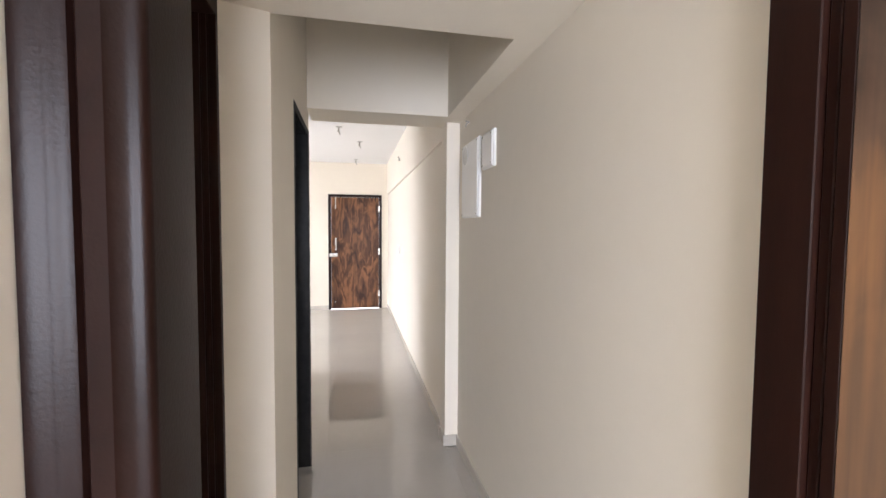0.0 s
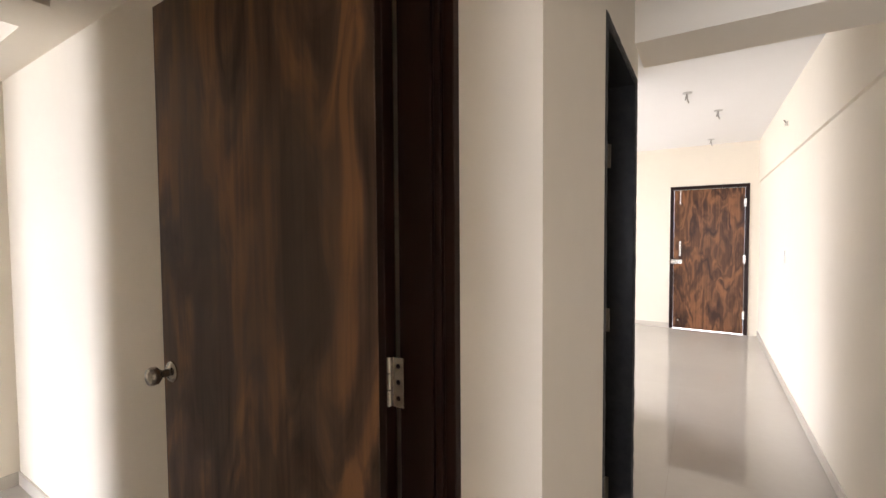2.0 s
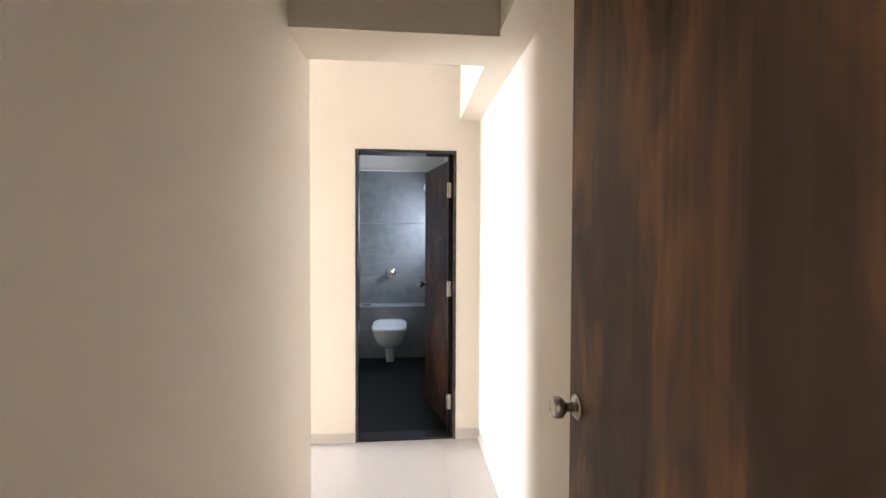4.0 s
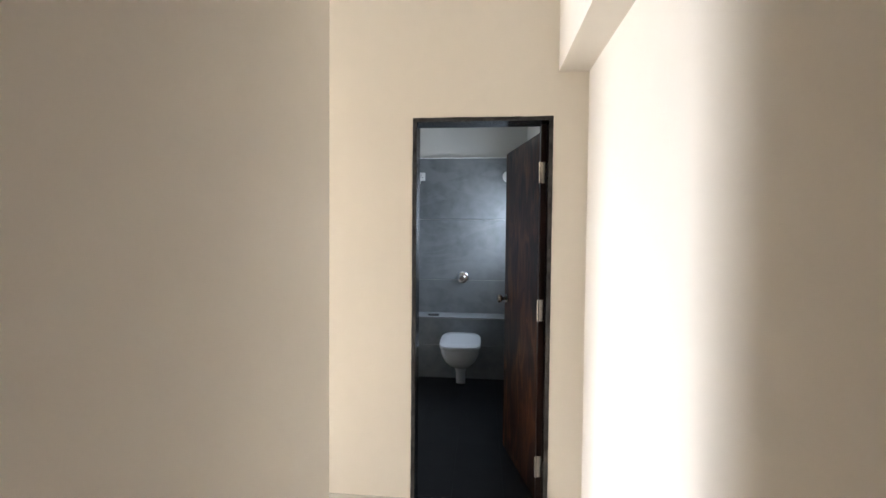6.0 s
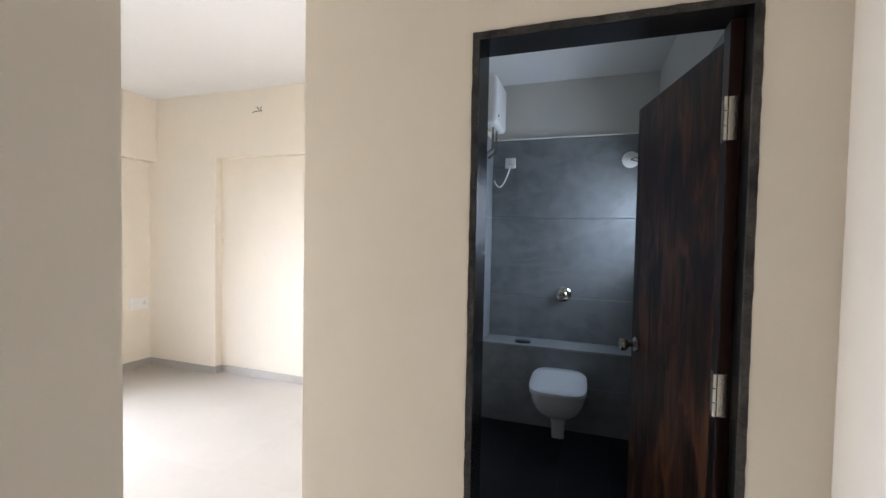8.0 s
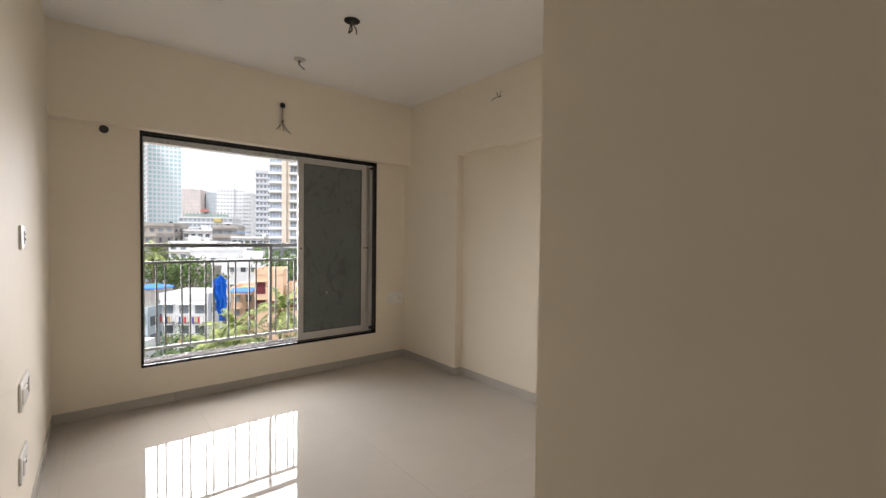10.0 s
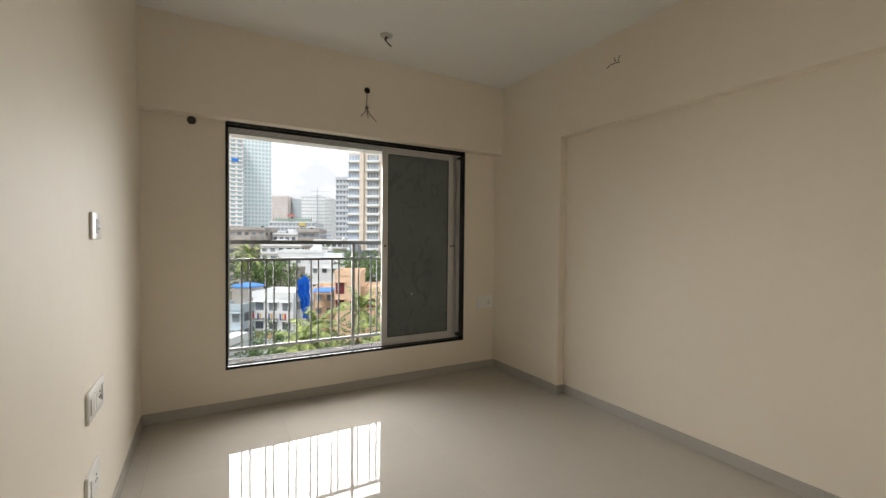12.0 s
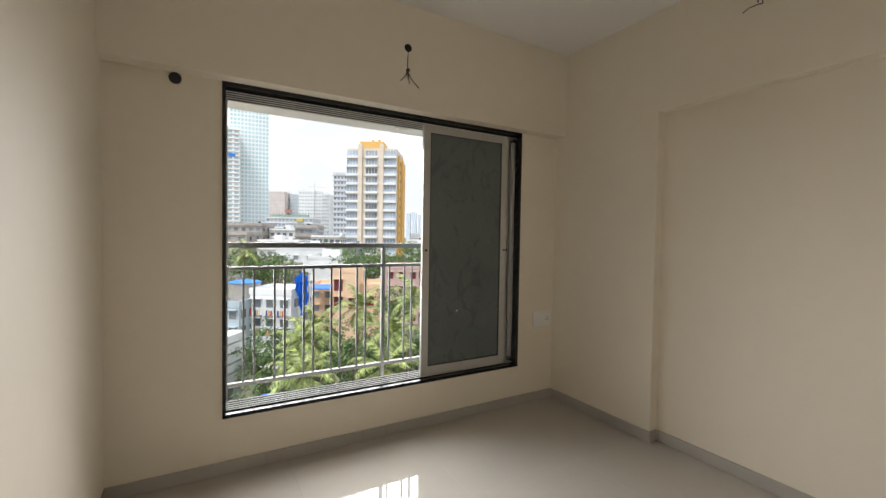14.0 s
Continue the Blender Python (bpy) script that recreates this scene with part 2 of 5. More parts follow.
def tube(bm, a, b, r, r2=None, sides=12):
    """Adds a closed cylinder or cone from a to b."""
    a, b = Vector(a), Vector(b)
    d = b - a
    m = Matrix.Translation((a + b) / 2) @ d.to_track_quat("Z", "Y").to_matrix().to_4x4()
    bmesh.ops.create_cone(bm, cap_ends=True, segments=sides, radius1=r, radius2=r if r2 is None else r2, depth=d.length, matrix=m)


def ring(bm, centre, axis, profile, sides=24):
    """Adds a turned body: profile is a list of (distance along axis, radius)."""
    c, q = Vector(centre), Vector(axis).to_track_quat("Z", "Y").to_matrix()
    rows = [[bm.verts.new(c + q @ Vector((r * math.cos(2 * math.pi * k / sides), r * math.sin(2 * math.pi * k / sides), h))) for k in range(sides)] for h, r in profile]
    for lo, hi in zip(rows, rows[1:]):
        for k in range(sides):
            bm.faces.new((lo[k], lo[(k + 1) % sides], hi[(k + 1) % sides], hi[k]))
    bm.faces.new(rows[0][::-1])
    bm.faces.new(rows[-1])


def superellipse(cx, cy, rx, ry, z, n=28, e=3.2):
    pts = []
    for k in range(n):
        a = 2 * math.pi * k / n
        c, s = math.cos(a), math.sin(a)
        pts.append(Vector((cx + rx * math.copysign(abs(c) ** (2 / e), c), cy + ry * math.copysign(abs(s) ** (2 / e), s), z)))
    return pts


def loft(bm, loops):
    rows = [[bm.verts.new(p) for p in loop] for loop in loops]
    n = len(rows[0])
    for lo, hi in zip(rows, rows[1:]):
        for k in range(n):
            bm.faces.new((lo[k], lo[(k + 1) % n], hi[(k + 1) % n], hi[k]))
    bm.faces.new(rows[0][::-1])
    bm.faces.new(rows[-1])


def finish(bm, name, material, smooth=False):
    bmesh.ops.recalc_face_normals(bm, faces=bm.faces)
    me = bpy.data.meshes.new(name)
    bm.to_mesh(me)
    bm.free()
    me.materials.append(material)
    if smooth:
        me.polygons.foreach_set("use_smooth", [True] * len(me.polygons))
        me.set_sharp_from_angle(angle=radians(35))
    return me


def part(name, bm, material, parent, label="", smooth=False):
    ob = new(name, finish(bm, name, material, smooth))
    ob.parent = parent
    return tagged(ob, label)


def thing(name, label, category, group=""):
    return tagged(new(name), label, category, group)


def struct(name, boxes, material, label="", bevel=0.0):
    bm = bmesh.new()
    for b in boxes:
        box(bm, *b, bevel=bevel)
    return tagged(new(name, finish(bm, name, material)), label, kind="structure")


def cable(name, points, r, material, parent, label=""):
    """A bent wire as a swept mesh."""
    bm = bmesh.new()
    pts = [Vector(p) for p in points]
    for a, b in zip(pts, pts[1:]):
        tube(bm, a, b, r, sides=6)
    return part(name, bm, material, parent, label, smooth=True)


# ---- plan: x east, y north ----
CZ = 2.925
WX, WY = -5.605, -3.578          # bedroom west wall and window wall
REC = -5.685
WIN = (-5.218, -3.039, 0.324, 2.252)

struct("wall_east", [(0.68, 0.83, 0.64, 2.84, 0, CZ), (0.59, 0.83, 2.84, 3.0, 0, CZ), (0.61, 0.83, 3.0, 8.12, 0, CZ)], M_WALL, "cream painted corridor and hall wall")
struct("beam_corridor", [(0.565, 0.68, 1.58, 2.70, 2.2, CZ), (-0.285, 0.68, 2.70, 2.84, 2.2, CZ), (-0.285, 0.59, 2.84, 3.0, 2.2, CZ)], M_WALL, "cream painted ceiling beams over the corridor")
struct("beam_lobby", [(-0.285, 0.68, 0.64, 1.58, 2.2, CZ)], M_WALL, "cream painted lowered ceiling of the lobby")
struct("wall_corridor_west", [(-0.56, -0.285, 1.571, 1.70, 0, CZ), (-0.40, -0.285, 1.70, 2.12, 0, CZ), (-0.40, -0.285, 2.775, 2.80, 0, CZ), (-0.40, -0.285, 2.12, 2.775, 2.08, CZ)], M_WALL, "cream painted corridor wall with a door opening")
bm = bmesh.new()
wv = [bm.verts.new((x, y, z)) for z in (0, 2.2) for x, y in ((-0.43, 1.571), (-0.43, 1.527), (-0.2853, 1.5705))]
for f in ((0, 1, 2), (5, 4, 3), (0, 3, 4, 1), (1, 4, 5, 2), (2, 5, 3, 0)):
    bm.faces.new([wv[i] for i in f])
tagged(new("wall_reveal", finish(bm, "wall_reveal", M_WALL)), "splayed plaster reveal beside the door frame", kind="structure")
struct("wall_over_door", [(-0.56, -0.285, 0.58, 1.571, 2.2, CZ)], M_WALL, "cream painted wall over the bedroom door")
struct("wall_passage_south", [(-2.36, -0.317, 0.45, 0.58, 0, CZ)], M_WALL, "cream painted passage wall")
struct("wall_lobby_stub", [(-0.43, -0.317, 0.58, 0.64, 0, CZ)], M_WALL, "cream painted wall stub between two doors")
struct("wall_lobby_south", [(-0.317, 0.735, 0.52, 0.64, 2.2, CZ), (0.735, 1.20, 0.52, 0.64, 0, CZ)], M_WALL, "cream painted wall round the second bedroom door")
struct("wall_passage_north", [(-3.54, -0.56, 1.585, 1.70, 0, CZ)], M_WALL, "cream painted passage wall")
struct("beam_passage", [(-2.42, -2.12, 0.58, 1.435, 2.30, CZ), (-3.42, -0.56, 1.435, 1.585, 2.32, CZ)], M_WALL, "cream painted beams over the passage")
struct("wall_bedroom_east", [(-2.50, -2.36, WY, 0.58, 0, CZ)], M_WALL, "cream painted bedroom wall")
struct("wall_bath_east", [(-3.54, -3.42, 0.105, 0.690, 0, CZ), (-3.54, -3.42, 1.413, 1.585, 0, CZ), (-3.54, -3.42, 0.690, 1.413, 2.10, CZ)], M_WALL, "cream painted wall with the bathroom door")
struct("wall_bath_south", [(-6.1, -3.54, 0.105, 0.22, 0, CZ)], M_WALL, "cream painted wall between bedroom and bathroom")
struct("wall_bedroom_west", [(-5.95, WX, WY, -2.635, 0, CZ)], M_WALL, "cream painted bedroom wall pier by the window")
struct("wall_bedroom_recess", [(-5.95, REC, -2.635, 0.105, 0, CZ)], M_WALL, "cream painted recessed bedroom wall")
struct("beam_bedroom_west", [(REC, WX, -2.635, 0.105, 2.262, CZ)], M_WALL, "cream painted beam over the wall recess")
struct("wall_window", [(-5.95, WIN[0], WY - 0.2, WY, -0.4, 3.2), (WIN[1], -2.36, WY - 0.2, WY, -0.4, 3.2), (WIN[0], WIN[1], WY - 0.2, WY, -0.4, WIN[2]), (WIN[0], WIN[1], WY - 0.2, WY, WIN[3], 3.2)], M_WALL, "cream painted window wall")
struct("beam_window", [(WX, -2.50, WY, WY + 0.11, 2.247, CZ)], M_WALL, "cream painted beam over the window")
struct("ceiling", [(-5.95, 0.83, WY, 3.0, CZ, CZ + 0.15)], M_CEIL, "white painted bedroom ceiling")
struct("ceiling_hall", [(-4.0, 0.61, 3.0, 7.97, 2.67, CZ + 0.15)], M_CEIL, "white painted hall ceiling")
# hall shell
struct("wall_hall_north", [(-4.0, -0.466, 7.97, 8.12, 0, CZ), (0.496, 0.61, 7.97, 8.12, 0, CZ), (-0.466, 0.496, 7.97, 8.12, 2.1, CZ)], M_WALL, "cream painted hall wall with an unseen light-blocking mass with the entrance door")
# second box: unseen mass added to cut the window light on the east wall
struct("wall_hall_south_and_light_block", [(-4.0, -0.40, 2.70, 2.80, 0, CZ), (-4.0, -0.68, 2.80, 4.60, 0, CZ)], M_WALL, "cream painted hall wall with an unseen light-blocking mass")
struct("wall_hall_west", [(-4.15, -4.0, 2.7, 4.75, 0, CZ), (-4.15, -4.0, 7.45, 8.12, 0, CZ), (-4.15, -4.0, 4.75, 7.45, 0, 0.3), (-4.15, -4.0, 4.75, 7.45, 2.35, CZ)], M_WALL, "cream painted hall wall with an unseen light-blocking mass with a wide window opening")
struct("beam_hall", [(0.588, 0.61, 3.0, 7.97, 2.11, 2.67)], M_WALL, "cream painted beam along the hall wall")
# dark room behind the granite-framed door
struct("wall_toilet", [(-1.95, -1.85, 1.70, 2.70, 0, CZ)], M_WALL, "wall of the small toilet")
# second bedroom shell
struct("wall_second_bedroom", [(1.08, 1.20, -3.0, 0.52, 0, CZ), (-2.36, -1.2, -3.12, -3.0, 0, CZ), (0.6, 1.20, -3.12, -3.0, 0, CZ), (-1.2, 0.6, -3.12, -3.0, 0, 0.4), (-1.2, 0.6, -3.12, -3.0, 2.3, CZ)], M_WALL, "cream painted walls of the second bedroom")
struct("ceiling_second", [(0.83, 1.20, -3.12, 0.64, CZ, CZ + 0.15)], M_CEIL, "white painted ceiling")
# bathroom shell
BX, BN = -5.88, 1.52
struct("wall_bath_north", [(-6.1, -3.54, BN + 0.02, BN + 0.14, 0, 1.35), (-6.1, -3.54, BN + 0.02, BN + 0.14, 2.0, CZ), (-5.18, -3.54, BN + 0.02, BN + 0.14, 1.35, 2.0), (-6.1, -5.83, BN + 0.02, BN + 0.14, 1.35, 2.0)], M_WALL_PALE, "painted bathroom wall with a small window")
struct("wall_bath_west", [(-6.1, BX - 0.02, 0.22, BN + 0.02, 0, CZ)], M_WALL_PALE, "painted upper bathroom wall")
struct("ceiling_bath", [(-6.1, -3.54, 0.22, BN + 0.02, 2.82, CZ)], M_CEIL, "white bathroom ceiling")
# slabs
struct("floor", [(-5.95, -2.36, WY, 0.10, -0.25, -0.012), (-3.54, -0.56, 0.10, 1.62, -0.25, -0.012), (-2.36, 1.20, -3.12, 0.52, -0.25, -0.012), (-0.56, 0.83, 0.52, 2.80, -0.25, -0.012), (-4.15, 0.83, 2.80, 8.12, -0.25, -0.012), (-1.95, -0.56, 1.62, 2.8, -0.25, -0.012)], M_GROUT, "grouted bed of the ivory floor tiles")
struct("floor_bath", [(-6.1, -3.54, 0.10, BN + 0.14, -0.25, -0.025)], M_BATH_GROUT, "dark grouted bathroom floor bed")

# ---- doors ----
def hinge_parts(parent, x, y, z, rows=(0.0,), width=0.034, h=0.1, axis="x"):
    """Butt hinges with leaf plates, knuckle and screws, on a face that looks to -y."""
    for dz in rows:
        bm = bmesh.new()
        box(bm, x - width, x - 0.006, y - 0.003, y, z + dz, z + dz + h, bevel=0.001)
        box(bm, x + 0.006, x + width, y - 0.003, y, z + dz, z + dz + h, bevel=0.001)
        for k in range(3):
            tube(bm, (x, y - 0.006, z + dz + 0.001 + k * h / 3), (x, y - 0.006, z + dz - 0.001 + (k + 1) * h / 3), 0.0065, sides=10)
        hg = part("hinge", bm, M_STEEL, parent, "worn steel butt hinge", smooth=True)
        for k, sx in ((0.18, -0.62), (0.5, -0.62), (0.82, -0.62), (0.18, 0.62), (0.5, 0.62), (0.82, 0.62)):
            bm = bmesh.new()
            tube(bm, (x + sx * width, y - 0.003, z + dz + k * h), (x + sx * width, y - 0.0042, z + dz + k * h), 0.0052, 0.004, sides=10)
            part("screw", bm, M_FRAME, hg, "dark screw head")


def knob_parts(parent, x, y, z, way=(0, -1, 0)):
    """A round door knob: rose, neck and ball."""
    bm = bmesh.new()
    ring(bm, (x, y, z), way, [(0, 0.032), (0.004, 0.032), (0.009, 0.027), (0.012, 0.014)])
    rose = part("rose", bm, M_STEEL, parent, "brushed steel knob rose", smooth=True)
    bm = bmesh.new()
    ring(bm, (x, y, z), way, [(0.010, 0.012), (0.030, 0.011), (0.036, 0.018), (0.044, 0.0265), (0.056, 0.028), (0.066, 0.024), (0.070, 0.014), (0.071, 0.006)])
    part("knob", bm, M_STEEL, parent, "round brushed steel knob", smooth=True)


def local(ob, m):
    ob.matrix_world = m
    return ob


def leaf_mesh(parent, w, h, t, material, lip=M_FRAME):
    """A flush door leaf at the hinge end x=0, running to +x, its lit face at y=0."""
    bm = bmesh.new()
    box(bm, 0.019, w - 0.004, 0.0, t, 0.012, h, bevel=0.002)
    part("panel", bm, material, parent)
    for x0, x1 in ((0.0, 0.019), (w - 0.004, w)):
        bm = bmesh.new()
        box(bm, x0, x1, 0.0005, t - 0.0005, 0.012, h, bevel=0.0015)
        part("edge_lipping", bm, lip, parent, "dark brown edge lipping")


# bedroom door, standing open against the passage
door = thing("bedroom_door", "open walnut laminate door with a steel knob", "door")
leaf_mesh(door, 0.906, 2.14, 0.035, M_LEAF)
knob_parts(door, 0.852, 0.0, 1.032)
knob_parts(door, 0.852, 0.035, 1.032, (0, 1, 0))
door.matrix_world = pose(-0.566, 1.470, 0, 0, 0, 180 - 1.0) @ Matrix.Diagonal((1, -1, 1, 1))

fr = thing("bedroom_door_frame", "dark brown varnished timber door frame", "door frame")


def jamb(parent, x0, x1, y0, y1, z1, toward):
    """A moulded timber jamb, its two grooves near the x1 edge, on the face toward y (-1 or 1)."""
    bm = bmesh.new()
    face, back = (y0, y1) if toward < 0 else (y1, y0)
    w = x1 - x0
    for a, b, d in ((0.0, 0.62, 0.0), (0.62, 0.66, 0.006), (0.66, 0.78, 0.002), (0.78, 0.82, 0.007), (0.82, 1.0, 0.004)):
        f = face - toward * d
        box(bm, x0 + a * w, x0 + b * w, min(f, back), max(f, back), 0, z1, bevel=0.0015)
    return part("jamb", bm, M_FRAME, parent)


jamb(fr, -0.556, -0.43, 1.503, 1.570, 2.2, -1)
jamb(fr, -0.556, -0.43, 0.582, 0.638, 2.2, 1)
bm = bmesh.new()
box(bm, -0.556, -0.43, 0.582, 1.570, 2.145, 2.199, bevel=0.003)
part("head", bm, M_FRAME, fr)
hinge_parts(fr, -0.566, 1.486, 0.0, rows=(0.24, 1.108, 1.965))

# second bedroom door, open into the second bedroom
fr2 = thing("second_door_frame", "dark brown moulded timber door frame", "door frame")


def moulded_jamb(parent, x_wall, x_open, y_face, y_back, z1):
    """A timber jamb swept from one moulding: flat, ogee, groove, flat, cove and a rounded arris."""
    w, way = abs(x_open - x_wall), 1 if x_open > x_wall else -1
    prof = [(0.0, 0.004), (0.02, 0.0), (0.15, 0.001), (0.20, 0.004)]
    prof += [(0.20 + 0.20 * k / 6, 0.004 + 0.005 * (1 - math.cos(math.pi * k / 6)) / 2) for k in range(1, 7)]
    prof += [(0.43, 0.016), (0.46, 0.016), (0.48, 0.005), (0.50, 0.003), (0.69, 0.002), (0.71, 0.004)]
    prof += [(0.71 + 0.18 * k / 6, 0.004 + 0.009 * math.sin(math.pi / 2 * k / 6)) for k in range(1, 7)]
    prof += [(0.90, 0.010)] + [(0.90 + 0.10 * math.sin(math.pi / 2 * k / 5), 0.008 + 0.010 * (1 - math.cos(math.pi / 2 * k / 5))) for k in range(6)]
    outline = [(x_wall + way * w * f, y_face + d) for f, d in prof] + [(x_open, y_back), (x_wall, y_back)]
    bm = bmesh.new()
    loft(bm, [[Vector((x, y, z)) for x, y in outline] for z in (0.0, z1)])
    return part("jamb", bm, M_FRAME_GLOSS, parent, smooth=True)


moulded_jamb(fr2, -0.316, -0.21, 0.515, 0.643, 2.199)
bm = bmesh.new()
box(bm, 0.635, 0.734, 0.562, 0.643, 0, 2.144, bevel=0.002)
box(bm, 0.648, 0.734, 0.545, 0.5615, 0, 2.144, bevel=0.002)
part("jamb", bm, M_FRAME, fr2)
bm = bmesh.new()
box(bm, -0.316, 0.734, 0.517, 0.643, 2.145, 2.199, bevel=0.003)
part("head", bm, M_FRAME, fr2)
door2 = thing("second_bedroom_door", "open walnut laminate bedroom door", "door")
leaf_mesh(door2, 0.845, 2.14, 0.035, M_LEAF)
knob_parts(door2, 0.79, 0.0, 1.005)
door2.matrix_world = pose(0.642, 0.540, 0, 0, 0, -90)

# bathroom door in its granite surround
def granite_surround(name, label, x0, x1, y0, y1, z1, w=0.020):
    """Slabs polished on the inside, their sawn edges toward +x."""
    g = thing(name, label, "door frame")
    e = x1 - 0.007
    for lo, hi in ((y0, y0 + w), (y1 - w, y1)):
        bm = bmesh.new()
        box(bm, x0, e, lo, hi, 0, z1 - w, bevel=0.002)
        j = part("jamb", bm, M_GRANITE, g)
        bm = bmesh.new()
        chipped_bar(bm, (e, lo, 0), (x1 - e, hi - lo, z1 - w), 2)
        part("sawn_edge", bm, M_GRANITE_RAW, j, "rough sawn granite edge")
    bm = bmesh.new()
    box(bm, x0, e, y0, y1, z1 - w, z1, bevel=0.002)
    j = part("head", bm, M_GRANITE, g)
    bm = bmesh.new()
    chipped_bar(bm, (e, y0, z1 - w), (x1 - e, y1 - y0, w), 1)
    part("sawn_edge", bm, M_GRANITE_RAW, j, "rough sawn granite edge")
    return g


def chipped_bar(bm, origin, size, axis, step=0.03):
    """A bar along one axis whose corners wander by a millimetre or two, like a sawn stone edge."""
    r = random.Random(int(1000 * (origin[1] + origin[2] + size[1])))
    n = max(2, int(size[axis] / step))
    across = 1 if axis == 2 else 2
    loops = []
    for k in range(n + 1):
        loop = []
        for u, v in ((0, 0), (1, 0), (1, 1), (0, 1)):
            p = list(origin)
            p[axis] += size[axis] * k / n
            p[0] += size[0] * u - (abs(r.gauss(0, 0.0012)) if u else 0)
            p[across] += size[across] * v + (r.uniform(-0.0022, 0.0008) * (1 if v else -1) if u else 0)
            loop.append(Vector(p))
        loops.append(loop)
    loft(bm, loops)


gs = granite_surround("bathroom_door_surround", "rough edged black granite door surround", -3.55, -3.414, 0.691, 1.412, 2.099)
bm = bmesh.new()
box(bm, -3.55, -3.421, 0.7115, 1.3915, -0.05, 0.012, bevel=0.003)
part("threshold", bm, M_GRANITE, gs)
bm = bmesh.new()
box(bm, -3.549, -3.49, 1.362, 1.3915, 0.013, 2.078, bevel=0.002)
part("door_post", bm, M_FRAME, gs, "dark brown timber door post")
bd = thing("bathroom_door", "half open dark walnut bathroom door with steel knob", "door")
leaf_mesh(bd, 0.650, 2.055, 0.032, M_LEAF_DARK)
knob_parts(bd, 0.595, 0.0, 1.06)
bd.matrix_world = pose(-3.556, 1.372, 0, 0, 0, 180 + 13.3) @ Matrix.Diagonal((1, -1, 1, 1))
for hz in (0.19, 1.035, 1.765):
    bm = bmesh.new()
    box(bm, -3.530, -3.490, 1.3585, 1.3615, hz, hz + 0.115, bevel=0.001)
    box(bm, -3.489, -3.4865, 1.3585, 1.386, hz, hz + 0.115, bevel=0.001)
    hg = part("hinge", bm, M_STEEL, gs, "worn steel hinge", smooth=True)
    bm = bmesh.new()
    for k in range(3):
        tube(bm, (-3.487, 1.3575, hz + 0.001 + k * 0.0383), (-3.487, 1.3575, hz + 0.037 + k * 0.0383), 0.0062, sides=10)
    part("knuckle", bm, M_STEEL, hg, smooth=True)
    for k in (0.2, 0.5, 0.8):
        bm = bmesh.new()
        tube(bm, (-3.510, 1.3587, hz + k * 0.115), (-3.510, 1.3572, hz + k * 0.115), 0.005, sides=8)
        part("screw", bm, M_FRAME, hg, "dark screw head")

# toilet door, its leaf swung inside
gs2 = granite_surround("toilet_door_surround", "polished black granite door surround", -0.41, -0.281, 2.121, 2.774, 2.079)
td = thing("toilet_door", "dark walnut toilet door swung inward", "door")
leaf_mesh(td, 0.58, 2.03, 0.032, M_LEAF_DARK)
td.matrix_world = pose(-0.42, 2.735, 0, 0, 0, 180) @ Matrix.Diagonal((1, -1, 1, 1))
for hz in (0.28, 1.02, 1.72):
    bm = bmesh.new()
    box(bm, -0.408, -0.378, 2.738, 2.7415, hz, hz + 0.1, bevel=0.001)
    part("hinge", bm, M_STEEL, gs2, "steel butt hinge")

# entrance door
ed = thing("entrance_door", "closed red walnut entrance door with steel bolts", "door")
bm = bmesh.new()
box(bm, -0.412, 0.442, 7.965, 8.0, 0.012, 2.046, bevel=0.003)
part("panel", bm, M_LEAF_RED, ed)
for a in ((-0.464, -0.415, 7.955, 8.05, 0, 2.049), (0.445, 0.494, 7.955, 8.05, 0, 2.049), (-0.464, 0.494, 7.955, 8.05, 2.05, 2.098)):
    bm = bmesh.new()
    box(bm, *a, bevel=0.003)
    part("frame_piece", bm, M_FRAME, ed)
for z0, z1, w in ((1.84, 2.04, 0.022), (1.08, 1.30, 0.026)):
    bm = bmesh.new()
    box(bm, -0.345, -0.345 + w, 7.952, 7.964, z0, z1, bevel=0.003)
    tube(bm, (-0.334, 7.945, z0 + 0.02), (-0.334, 7.945, z1 - 0.02), 0.006, sides=8)
    part("bolt" if z0 > 1.5 else "pull_handle", bm, M_STEEL, ed, "steel tower bolt" if z0 > 1.5 else "steel pull handle", smooth=True)
bm = bmesh.new()
box(bm, -0.45, -0.30, 7.935, 7.954, 0.965, 1.03, bevel=0.004)
part("rim_lock", bm, M_STEEL, ed, "steel rim lock")
bm = bmesh.new()
ring(bm, (-0.345, 7.964, 0.14), (0, -1, 0), [(0, 0.026), (0.006, 0.024), (0.03, 0.012), (0.04, 0.012)], 14)
part("door_stop", bm, M_STEEL, ed, "small brass and rubber door stop", smooth=True)
for hz in (0.22, 1.0, 1.78):
    bm = bmesh.new()
    box(bm, 0.428, 0.458, 7.951, 7.9545, hz, hz + 0.11, bevel=0.001)
    part("hinge", bm, M_STEEL, ed)

# ---- bedroom window ----
win = tagged(new("window_1"), "wide sliding window with black granite surround and one panel", kind="structure")
X0, X1, Z0, Z1 = WIN
